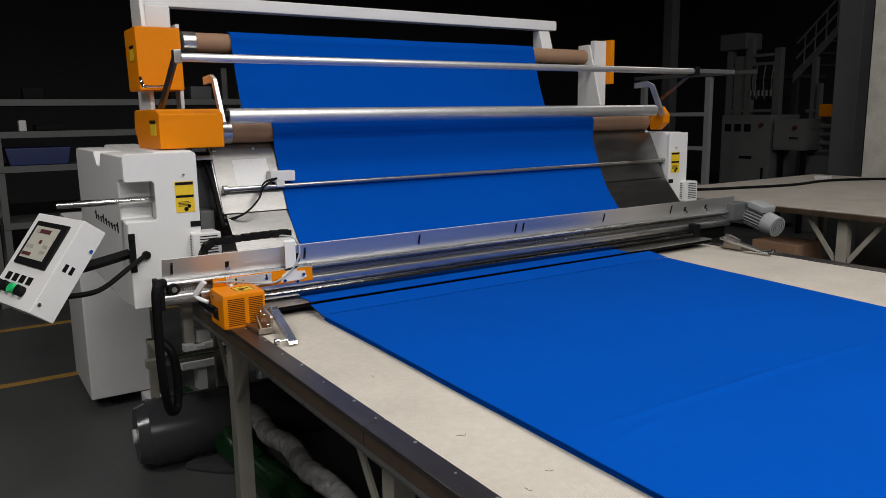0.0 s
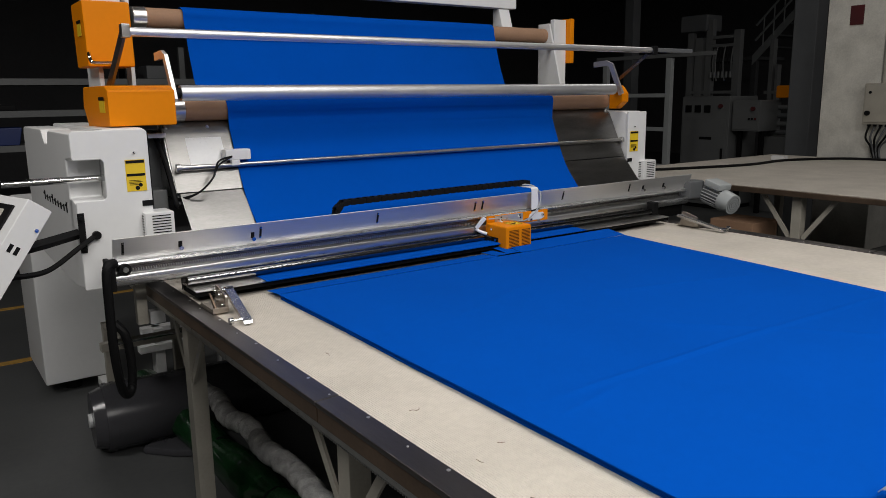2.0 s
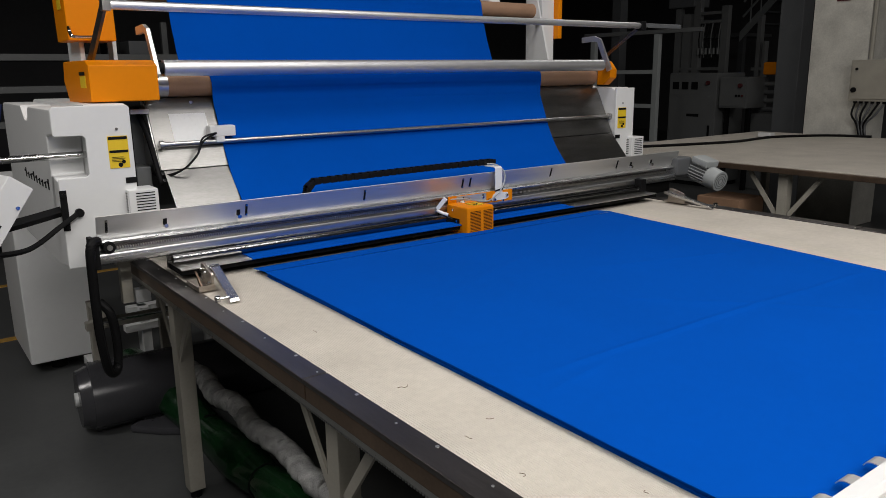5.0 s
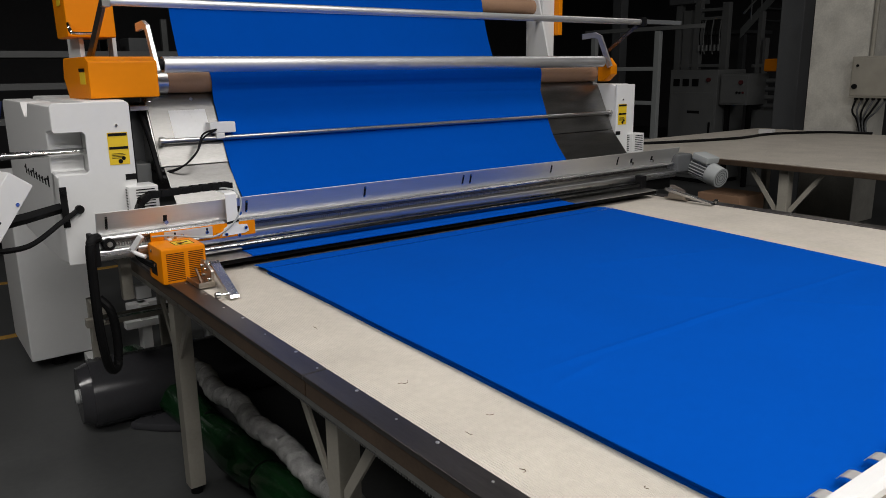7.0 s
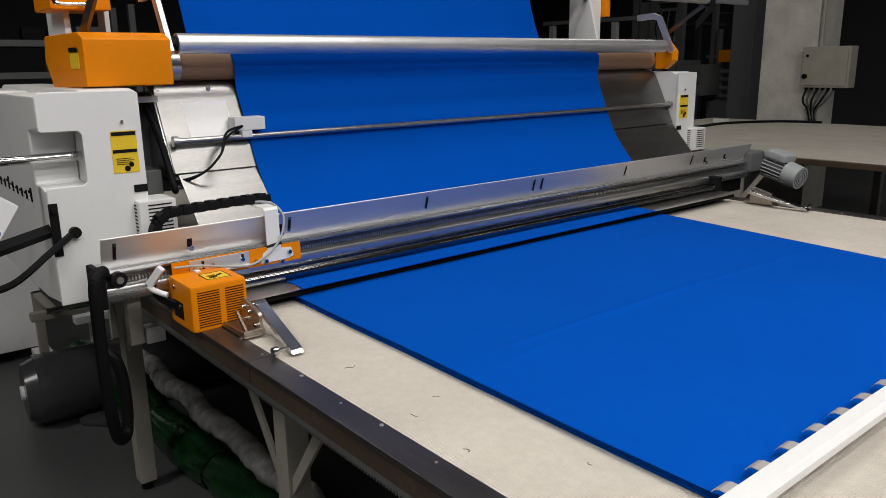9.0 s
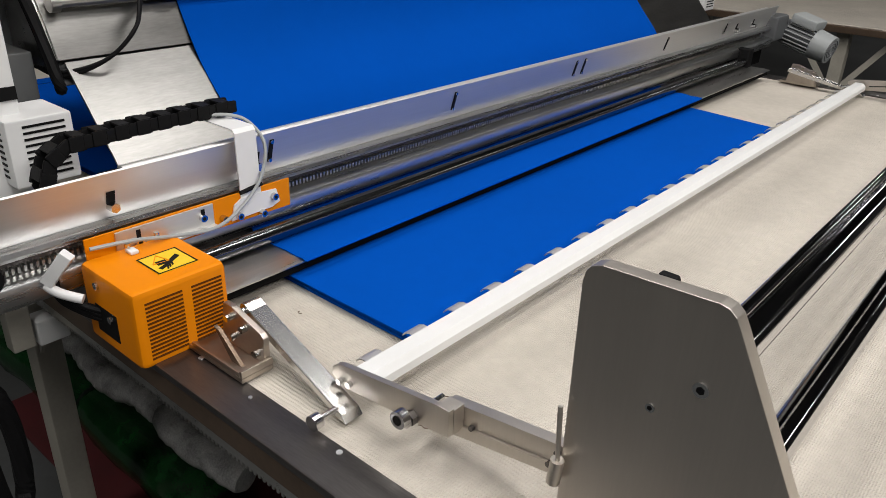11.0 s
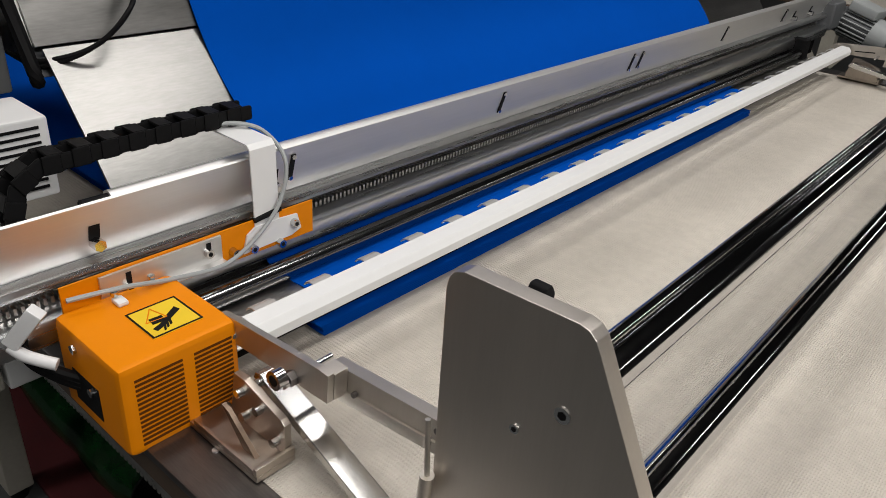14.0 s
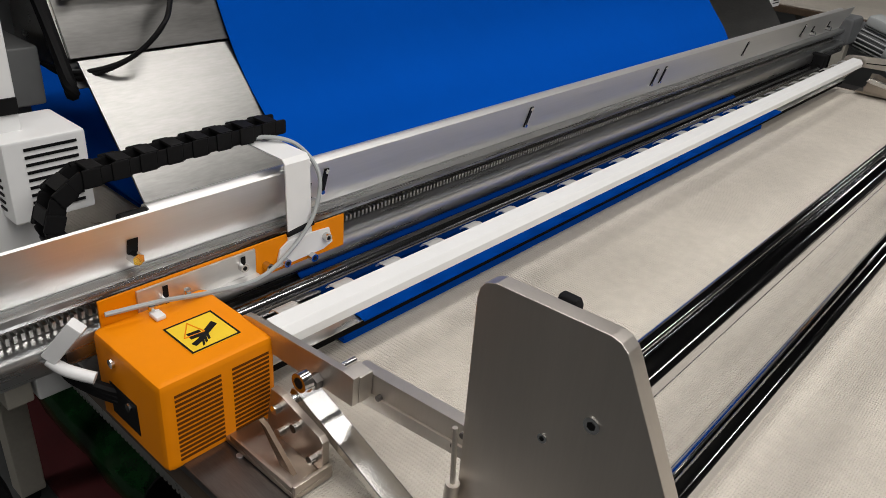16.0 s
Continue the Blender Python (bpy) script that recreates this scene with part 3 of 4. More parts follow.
def trip_lever(mx):
    """Bracket with its lever riding over the table's edge."""
    def X(x):
        return mx - x if mx else x
    def bx(bm, x0, x1, *rest):
        a, b = sorted((X(x0), X(x1)))
        return box(bm, a, b, *rest)
    bracket = part("bracket", bx(B(), 0.797, 0.844, 2.183, 2.30, 0.8655, 0.872, 0.001), BRACKET, machine, "milled steel bracket")
    part("bracket_rim", bx(B(), 0.797, 0.844, 2.183, 2.188, 0.8722, 0.882, 0.001), BRACKET, bracket)
    part("bracket_rim", bx(B(), 0.797, 0.801, 2.1885, 2.29, 0.8722, 0.879, 0.001), BRACKET, bracket)
    lo, hi = sorted((X(0.836), X(0.8445)))
    part("bracket_plate", prism(B(), [(2.1885, 0.872), (2.1885, 0.909), (2.194, 0.914), (2.252, 0.930), (2.270, 0.930), (2.28, 0.872)], "x", lo, hi, 0.001), BRACKET, bracket)
    lo, hi = sorted((X(0.812), X(0.817)))
    part("gusset", prism(B(), [(2.205, 0.872), (2.248, 0.908), (2.258, 0.910), (2.225, 0.872)], "x", lo, hi), BROWN_STEEL, bracket)
    for y, z in ((2.225, 0.910), (2.20, 0.885), (2.25, 0.888)):
        part("bolt", rod(B(), (X(0.8365), y, z), (X(0.828), y, z), 0.005, 12), CHROME, bracket)
    part("pivot_bolt", rod(B(), (X(0.828), 2.256, 0.914), (X(0.858), 2.256, 0.914), 0.005, 12), CHROME, bracket)
    lo, hi = sorted((X(0.857), X(0.884)))
    bm = prism(B(), [(2.270, 0.912), (2.266, 0.920), (2.256, 0.923), (2.243, 0.918), (2.042, 0.874), (2.034, 0.866), (2.046, 0.866), (2.250, 0.906)], "x", lo, hi, 0.0008)
    for v in bm.verts:
        v.co.x += (v.co.y - 2.25) * (0.125 if not mx else -0.125)
    lever = part("lever", bm, LEVER, machine, "polished flat steel lever", smooth=0.2)
    part("lever_pin", rod(B(), (X(0.808), 2.054, 0.876), (X(0.834), 2.054, 0.876), 0.004, 10), CHROME, lever)
    part("pin_roller", rod(B(), (X(0.797), 2.054, 0.876), (X(0.808), 2.054, 0.876), 0.0095, 16), CHROME, lever)
    return lever


levers = [trip_lever(0), trip_lever(3.88)]

# upper carrier: cradle posts, orange boxes, rolls and bars
post_label = "white steel carrier post"
for x0, x1 in ((0.735, 0.752),):
    part("carrier_post", prism(B(), [(3.02, 1.386), (3.22, 1.386), (3.24, 1.955), (3.10, 1.955), (3.05, 1.70)], "x", x0, x1, 0.004), WHITE, machine, post_label)
part("inner_post", prism(B(), [(3.09, 1.386), (3.16, 1.386), (3.16, 1.83), (3.09, 1.83)], "x", 0.858, 0.872, 0.002), WHITE, machine, post_label)
part("inner_post", prism(B(), [(2.98, 1.48), (3.16, 1.48), (3.16, 1.83), (3.08, 1.83)], "x", 2.945, 2.957, 0.002), WHITE, machine, post_label)
part("top_beam", box(B(), 0.738, 2.775, 3.14, 3.20, 1.897, 1.945, 0.006), WHITE, machine, "white square top beam")
part("beam_end", prism(B(), [(3.12, 1.80), (3.2, 1.80), (3.2, 1.896), (3.15, 1.896)], "x", 2.665, 2.735, 0.006), WHITE, machine)
part("beam_cap", box(B(), 0.755, 0.845, 3.10, 3.21, 1.815, 1.895, 0.006), WHITE, machine)
part("drive_box", prism(B(), [(0.692, 1.585), (0.848, 1.585), (0.845, 1.805), (0.689, 1.805)], "y", 2.98, 3.16, 0.006), ORANGE, machine, "orange enamelled drive box")
part("carrier_post", box(B(), 2.965, 3.05, 3.06, 3.09, 1.386, 1.85, 0.003), WHITE, machine, post_label)
part("drive_box", box(B(), 3.052, 3.08, 3.03, 3.13, 1.63, 1.855, 0.004), ORANGE, machine, "orange enamelled drive box")
low = part("drive_box", prism(B(), [(2.62, 1.39), (2.62, 1.50), (2.66, 1.515), (2.97, 1.515), (2.99, 1.45), (2.93, 1.38)], "x", 0.665, 0.87, 0.005), ORANGE, machine, "orange enamelled drive box")
for y0, y1, z0, z1 in ((2.66, 2.73, 1.432, 1.468),):
    part("warning_label", box(B(), 0.6625, 0.6648, y0, y1, z0, z1), YELLOW, low)
    part("label_bar", box(B(), 0.661, 0.6624, y0, y1, z1 + 0.002, z1 + 0.012), BLACK, low)
part("drive_box", prism(B(), [(2.71, 1.395), (2.665, 1.43), (2.665, 1.47), (2.70, 1.51), (2.75, 1.50), (2.75, 1.395)], "x", 3.05, 3.10, 0.006), ORANGE, machine, "orange enamelled end cheek")
part("warning_label", box(B(), 0.6875, 0.6889, 3.02, 3.08, 1.69, 1.73), YELLOW, machine, "yellow warning label")
part("label_bar", box(B(), 0.6868, 0.6882, 3.02, 3.08, 1.732, 1.742), BLACK, machine)
part("roll_core", rod(B(), (0.885, 3.12, 1.77), (2.95, 3.12, 1.77), 0.036, 28), CARD, machine, "brown cardboard roll core")
part("core_chuck", rod(B(), (0.884, 3.12, 1.77), (0.93, 3.12, 1.77), 0.039, 24), STEEL, machine)
part("carrier_bar", box(B(), 0.885, 2.95, 3.05, 3.075, 1.70, 1.715, 0.003), STEEL, machine)
part("roll_core", rod(B(), (0.90, 2.79, 1.435), (3.054, 2.79, 1.435), 0.04, 28), CARD, machine, "brown cardboard roll core")
part("core_chuck", rod(B(), (0.898, 2.79, 1.435), (0.94, 2.79, 1.435), 0.043, 24), STEEL, machine)
part("feed_roller", rod(B(), (0.905, 2.68, 1.49), (3.0, 2.68, 1.49), 0.026, 32), SATIN, machine, "satin steel feed roller")
part("roller_end", rod(B(), (0.888, 2.68, 1.49), (0.905, 2.68, 1.49), 0.018, 20), BLACK, machine)
part("swing_bar", rod(B(), (0.725, 2.55, 1.67), (3.12, 2.55, 1.67), 0.0135, 20), SATIN, machine, "thin satin steel swing bar")
part("swing_arm", tube(B(), [(0.715, 2.55, 1.675), (0.70, 2.72, 1.52), (0.70, 2.86, 1.40)], 0.011, 4), DARK_STEEL, machine, "flat dark steel swing arm")
part("swing_cap", box(B(), 0.705, 0.73, 2.535, 2.565, 1.652, 1.692, 0.003), STEEL, machine)
part("swing_arm", tube(B(), [(3.12, 2.55, 1.67), (3.115, 2.72, 1.56), (3.11, 2.86, 1.45)], 0.011, 4), DARK_STEEL, machine, "flat dark steel swing arm")
part("swing_cap", box(B(), 3.11, 3.14, 2.53, 2.57, 1.65, 1.69, 0.003), BLACK, machine)
part("swing_arm", box(B(), 3.14, 3.42, 2.54, 2.56, 1.662, 1.682, 0.003), DARK_GREY, machine)
part("pull_handle", tube(B(), curve([(0.70, 2.985, 1.63), (0.69, 2.94, 1.625), (0.69, 2.925, 1.605), (0.70, 2.92, 1.595), (0.755, 2.92, 1.595), (0.768, 2.93, 1.597), (0.77, 2.985, 1.60)], 5), 0.006, 8), CHROME, machine, "bent chrome handle")
for x in (0.875, 3.03):
    part("roller_hook", sheet(B(), [(2.84, 1.60), (2.76, 1.605), (2.74, 1.60), (2.70, 1.52), (2.67, 1.46)], x, x + 0.012, 0.026), SATIN, machine, "bent steel roller hook")

# cloth in the machine
web = thing("fabric_web", (1.85, 2.75, 1.4), "blue cotton cloth hanging from the roll down over the ramp", "fabric")


def ripple(x, k):
    return 0.0025 * noise.noise((x * 2.2, k * 0.4, 1.7))


def run(profile, n=6):
    return [tuple(v)[:2] for v in curve([(a, b, 0) for a, b in profile], n)]


part("upper_drape", sheet(B(), run([(3.155, 1.77), (3.145, 1.80), (3.115, 1.811), (3.083, 1.795), (3.072, 1.74), (3.03, 1.60), (2.98, 1.50), (2.88, 1.44), (2.83, 1.42)]), 1.06, 2.575, 0.0015, 24, ripple), BLUE, web)
part("lower_drape", sheet(B(), run([(2.83, 1.474), (2.80, 1.479), (2.765, 1.470), (2.744, 1.44), (2.742, 1.38), (2.725, 1.335), (2.64, 1.16), (2.536, 1.045), (2.49, 0.985), (2.452, 0.93)]), 1.085, 2.68, 0.0015, 24, ripple, 0.062), BLUE, web)
part("cut_edge", sheet(B(), run([(2.51, 0.985), (2.4725, 0.93), (2.466, 0.912), (2.44, 0.9025), (2.39, 0.9012), (2.342, 0.9008), (2.330, 0.8985)]), 1.022, 2.47, 0.0015, 24, ripple), BLUE, web)
# ramp, rollers and upper carrier stand further back, as one frame
FRAME_SCALE, FRAME_FROM = 1.042, Vector((0.133, 0.125, 1.461))
BACK = Matrix.Translation(FRAME_FROM) @ Matrix.Scale(FRAME_SCALE, 4) @ Matrix.Translation(-FRAME_FROM)
BACK_PARTS = set("ramp_plate ramp_film ramp_backing ramp_cheek screw spreader_rod rod_collar edge_sensor carrier_post inner_post top_beam beam_end beam_cap drive_box roll_core core_chuck carrier_bar feed_roller roller_end swing_bar swing_arm swing_cap pull_handle roller_hook warning_label label_bar inner_panel bay_strip bay_box bay_bracket black_strap upper_drape lower_drape".split())
for ob in list(machine.children) + list(web.children):
    if ob.name.split(".")[0] in BACK_PARTS or ob.name in ("side_cover.001", "fan_box.001"):
        ob.matrix_basis = BACK

# carriage with the knife
carriage = part("cutter_carriage", prism(B(), [(2.4365, 0.962), (2.4335, 0.962), (2.4335, 1.008), (2.4365, 1.008)], "x", 0.745, 1.078, 0.0005), ORANGE, machine, "orange steel cutter carriage")
hood = part("motor_hood", box(B(), 0.730, 0.863, 2.297, 2.43, 0.884, 0.9935, 0.009), ORANGE, carriage, "orange slotted motor hood")
part("warning_label", box(B(), 0.782, 0.838, 2.322, 2.378, 0.9936, 0.9946), YELLOW, carriage, "yellow square warning label")
for args in ((0.782, 0.838, 2.322, 2.324), (0.782, 0.838, 2.376, 2.378), (0.782, 0.784, 2.324, 2.376), (0.836, 0.838, 2.324, 2.376)):
    part("label_frame", box(B(), *args, 0.9947, 0.9951), BLACK, carriage)
# triangle outline, press block and the crushed shape under it
for a, b in (((0.790, 2.350), (0.806, 2.372)), ((0.806, 2.372), (0.812, 2.348)), ((0.812, 2.348), (0.790, 2.350))):
    part("label_sign", rod(B(), (*a, 0.9949), (*b, 0.9949), 0.0007, 6), ORANGE, carriage)
part("label_sign", prism(B(), [(0.794, 2.344), (0.808, 2.343), (0.809, 2.354), (0.795, 2.355)], "z", 0.9947, 0.9952), BLACK, carriage)
part("label_sign", prism(B(), [(0.792, 2.331), (0.804, 2.336), (0.812, 2.342), (0.829, 2.352), (0.827, 2.360), (0.810, 2.349), (0.800, 2.341), (0.790, 2.337)], "z", 0.9947, 0.9951), BLACK, carriage)
for k in range(3):
    part("label_sign", prism(B(), [(0.797 + 0.005 * k, 2.327 + 0.003 * k), (0.800 + 0.005 * k, 2.328 + 0.003 * k), (0.806 + 0.004 * k, 2.340 + 0.003 * k), (0.803 + 0.004 * k, 2.340 + 0.003 * k)], "z", 0.9947, 0.9950), BLACK, carriage)
part("cable_clip", box(B(), 0.785, 0.797, 2.395, 2.412, 0.9935, 0.999, 0.002), CLEAR, carriage, "grey cable clip")
# thin brown strips on the hood front paint the shade inside its slots
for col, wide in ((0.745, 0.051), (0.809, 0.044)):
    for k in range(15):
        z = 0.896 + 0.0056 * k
        part("slot", box(B(), col, col + wide, 2.2962, 2.2975, z, z + 0.0026), SLOT_SHADE, carriage)
# black patch stands in for the dark inside of the hood's cutout
part("hood_grip", box(B(), 0.7292, 0.7325, 2.345, 2.40, 0.905, 0.945, 0.001), BLACK, carriage)
for y, z in ((2.36, 0.935), (2.385, 0.975)):
    part("screw", rod(B(), (0.734, y, z - 0.009), (0.7275, y, z - 0.009), 0.005, 10), CHROME, carriage)
for x, y in ((0.79, 2.41), (0.835, 2.415)):
    part("screw", rod(B(), (x, y, 0.992), (x, y, 0.997), 0.004, 10), CHROME, carriage)
part("carriage_plate", prism(B(), [(2.4330, 0.972), (2.4295, 0.972), (2.4295, 1.006), (2.4330, 1.006)], "x", 0.785, 0.935, 0.0005), ALU, carriage, "bare aluminium holding angle")
part("carriage_ledge", box(B(), 0.785, 0.935, 2.419, 2.4294, 0.972, 0.9748, 0.0005), ALU, carriage)
part("carriage_plate", prism(B(), [(0.965, 0.968), (0.972, 0.992), (0.985, 1.0), (1.02, 1.0), (1.05, 0.998), (1.056, 0.976), (1.04, 0.970)], "y", 2.4300, 2.4330, 0.0005), WHITE, carriage, "white aluminium holding plate")
for x, z in ((0.815, 0.985), (0.915, 0.99), (0.951, 0.977), (0.977, 0.974), (1.043, 0.988), (1.02, 0.9665)):
    part("screw", rod(B(), (x, 2.433, z), (x, 2.4225, z), 0.0055, 12), CHROME, carriage)
    part("screw_hole", rod(B(), (x, 2.4225, z), (x, 2.4221, z), 0.003, 6), BLACK, carriage)
for x in (0.817, 0.917):
    part("adjust_slot", box(B(), x - 0.003, x + 0.003, 2.4285, 2.4294, 0.985, 1.002), BLACK, carriage)
arm = part("chain_arm", sheet(B(), [(2.53, 1.103), (2.44, 1.103), (2.436, 1.099), (2.4333, 1.0)], 0.985, 1.022, 0.002), WHITE, carriage, "white bent chain arm")
part("cable", tube(B(), curve([(0.96, 2.512, 1.106), (1.0, 2.50, 1.112), (1.03, 2.47, 1.105), (1.037, 2.435, 1.075), (1.02, 2.424, 1.03), (0.985, 2.422, 0.995), (0.93, 2.415, 0.975), (0.86, 2.41, 0.985), (0.80, 2.41, 0.998), (0.745, 2.42, 1.0)]), 0.0028, 8), MOTOR_GREY, carriage, "thin grey cable")
part("cable_tie", rod(B(), (0.984, 2.432, 1.008), (1.023, 2.430, 1.014), 0.0035, 8), BLACK, carriage)
part("connector", box(B(), -0.007, 0.007, -0.0085, 0.0085, -0.027, 0.027, 0.002), CLEAR, carriage, "milky plastic cable connector").matrix_basis = look((0.700, 2.418, 0.998), (0.738, 2.372, 1.073))
part("cable_sleeve", tube(B(), curve([(0.688, 2.432, 0.974), (0.695, 2.420, 0.966), (0.706, 2.408, 0.960), (0.716, 2.398, 0.956)]), 0.0065, 12), CLEAR, carriage, "white printed cable sleeve")
for k in range(3):
    part("cable", tube(B(), curve([(0.690 + 0.006 * k, 2.436, 0.972), (0.702, 2.42 + 0.006 * k, 0.952 - 0.005 * k), (0.718, 2.402 + 0.004 * k, 0.936 - 0.006 * k), (0.738, 2.385, 0.924 - 0.006 * k)]), 0.0055, 8), BLACK, carriage, "black cable")

# the hood hangs a little below its plate
for ob in carriage.children:
    kind = ob.name.split(".")[0]
    if kind in ("motor_hood", "warning_label", "label_frame", "label_sign", "slot", "hood_grip", "cable_clip", "connector", "cable_sleeve"):
        ob.matrix_basis = pose(0.001, 0, -0.009) @ ob.matrix_basis

# cable chain: rigid links that run round a bend behind the fence
LINKS, PITCH, BEND = 46, 0.032, 0.047
link_mesh = None
chain = []
for k in range(LINKS):
    bm = B()
    for s in (-1, 1):
        box(bm, -0.0185, 0.0185, s * 0.0145 - 0.002, s * 0.0145 + 0.002, -0.011, 0.011, 0.003)
        box(bm, -0.019, 0.001, s * 0.0172 - 0.0014, s * 0.0172 + 0.0014, -0.0125, 0.0125, 0.002)
    box(bm, -0.012, 0.005, -0.015, 0.015, 0.0085, 0.0128, 0.001)
    box(bm, -0.012, 0.005, -0.015, 0.015, -0.0128, -0.0085, 0.001)
    bm.transform(Matrix.Diagonal((1, 0.88, 0.84, 1)))
    if link_mesh is None:
        link_mesh = finish("chain_link", bm, BLACK)
    else:
        bm.free()
    ob = crisp(new("chain_link", link_mesh))
    ob.parent = machine
    ob.matrix_parent_inverse = Matrix.Translation(-machine.location)
    chain.append(ob)

# hoses and the control panel at the side
part("drag_hose", tube(B(), curve([(0.60, 2.44, 1.0), (0.575, 2.42, 0.99), (0.57, 2.42, 0.9), (0.575, 2.44, 0.72), (0.60, 2.5, 0.58), (0.635, 2.55, 0.56), (0.645, 2.56, 0.65), (0.635, 2.56, 0.74), (0.61, 2.58, 0.78)]), 0.014, 10), BLACK, machine, "black ribbed cable hose")
PW, PH, PD = 0.285, 0.273, 0.07
panel = part("control_panel", box(B(), 0, PW, 0, PD, 0, PH, 0.004), WHITE, machine, "white tilted control panel box")
panel.matrix_basis = pose(0.146, 2.53, 1.005, -36.5, 0, -73.5)
part("panel_bezel", box(B(), 0.04, 0.24, -0.006, 0.0, 0.115, 0.248, 0.003), BLACK, panel, "black screen bezel")
part("panel_screen", box(B(), 0.06, 0.205, -0.0075, -0.0062, 0.135, 0.232), SCREEN, panel, "lit touch screen")
for x0, x1, z0, z1, mat in ((0.10, 0.165, 0.212, 0.224, RED), (0.075, 0.098, 0.212, 0.224, LEG_PAINT), (0.065, 0.12, 0.142, 0.152, RED), (0.065, 0.085, 0.165, 0.175, LEG_PAINT), (0.09, 0.11, 0.165, 0.175, LEG_PAINT), (0.13, 0.145, 0.182, 0.192, RED), (0.165, 0.195, 0.155, 0.163, LEG_PAINT), (0.165, 0.195, 0.172, 0.18, LEG_PAINT)):
    part("screen_bar", box(B(), x0, x1, -0.0085, -0.0076, z0, z1), mat, panel)
for k in range(4):
    x = 0.055 + 0.045 * k
    part("button", rod(B(), (x, 0, 0.045), (x, -0.02, 0.045), 0.014, 18), (BLACK, BLACK, GREEN_LAMP, BLACK)[k], panel, "round push button")
    part("button_tag", box(B(), x - 0.014, x + 0.014, -0.002, 0.0, 0.066, 0.088), BLACK, panel)
for k in range(2):
    part("socket", box(B(), PW, PW + 0.0012, 0.018 + 0.018 * k, 0.028 + 0.018 * k, 0.13, 0.152), BLACK, panel)
for y, z in ((0.012, 0.03), (0.058, 0.21)):
    part("screw", rod(B(), (PW - 0.001, y, z), (PW + 0.003, y, z), 0.005, 10), CHROME, panel)
part("panel_arm", tube(B(), [(0.33, 2.46, 1.06), (0.44, 2.56, 1.06), (0.56, 2.66, 1.065)], 0.016, 4), BLACK, machine, "black panel arm")
part("panel_cable", tube(B(), curve([(0.33, 2.42, 1.0), (0.43, 2.5, 0.99), (0.53, 2.58, 1.03), (0.595, 2.632, 1.058)]), 0.008, 8), BLACK, machine)
part("cable_hole", rod(B(), (0.595, 2.6325, 1.058), (0.595, 2.618, 1.058), 0.013, 18), BLACK, machine)
# lower bracing of the machine
part("drop_leg", box(B(), 0.70, 0.735, 2.66, 2.69, 0.735, 0.89, 0.003), LEG_PAINT, machine, "beige steel drop leg")
part("hoof", box(B(), 0.74, 0.79, 2.66, 2.70, 0.73, 0.775, 0.004), WHITE, machine)

# ---- end catcher on the table ----
catcher = thing("end_catcher", (1.9, 0.3, TOP), "steel end catcher with a white clamp bar across the table", "fabric clamp")
for x, out in ((0.86, -1), (3.007, 1)):
    pl = part("side_plate", prism(B(), [(-0.02, 0.8645), (0.250, 0.8645), (0.2525, 1.136), (0.2505, 1.146), (0.246, 1.152), (0.237, 1.1555), (0.142, 1.159), (0.134, 1.157), (0.128, 1.152), (0.123, 1.143)], "x", x, x + 0.016, 0.0012), PLATE, catcher, "thick brushed steel side plate")
    face = x if out < 0 else x + 0.016
    for y, z, r in ((0.142, 1.084, 0.0065), (0.178, 1.049, 0.004)):
        part("socket_screw", rod(B(), (face - out * 0.001, y, z), (face + out * 0.0012, y, z), r, 20), CHROME, pl)
        part("screw_hole", rod(B(), (face + out * 0.001, y, z), (face + out * 0.0016, y, z), r * 0.55, 6), BLACK, pl)
for y, z, r in ((0.141, 1.091, 0.0165), (0.109, 0.962, 0.017)):
    part("gloss_rod", rod(B(), (0.876, y, z), (3.007, y, z), r, 36), ROD_CHROME, catcher, "polished chrome round rod")
part("gloss_rod", rod(B(), (0.8765, 0.151, 1.108), (3.0065, 0.151, 1.108), 0.006, 16), ROD_CHROME, catcher, "thin polished chrome rod")
part("knob", prism(B(), [(0.895, 1.09), (0.909, 1.09), (0.910, 1.139), (0.905, 1.147), (0.897, 1.147), (0.893, 1.137)], "y", 0.190, 0.206, 0.002), BLACK, catcher, "black plastic knob")
part("stop_pin", rod(B(), (0.852, 0.250, 0.955), (0.852, 0.2535, 1.015), 0.0024, 10), PLATE, catcher)
part("stop_cap", rod(B(), (0.852, 0.252, 0.93), (0.852, 0.250, 0.957), 0.0065, 14), PLATE, catcher)
clamp = part("clamp_bar", prism(B(), [(0.506, 0.890), (0.506, 0.902), (0.514, 0.911), (0.537, 0.911), (0.537, 0.890)], "x", 0.874, 3.0, 0.0006), WHITE, catcher, "white enamelled clamp bar")
for k in range(26):
    x = 0.915 + 0.0825 * k
    part("clip", sheet(B(), [(0.5375, 0.899), (0.556, 0.899), (0.564, 0.896), (0.568, 0.8905)], x - 0.0145, x + 0.0145, 0.0015), ALU, clamp, "bent spring steel clip")
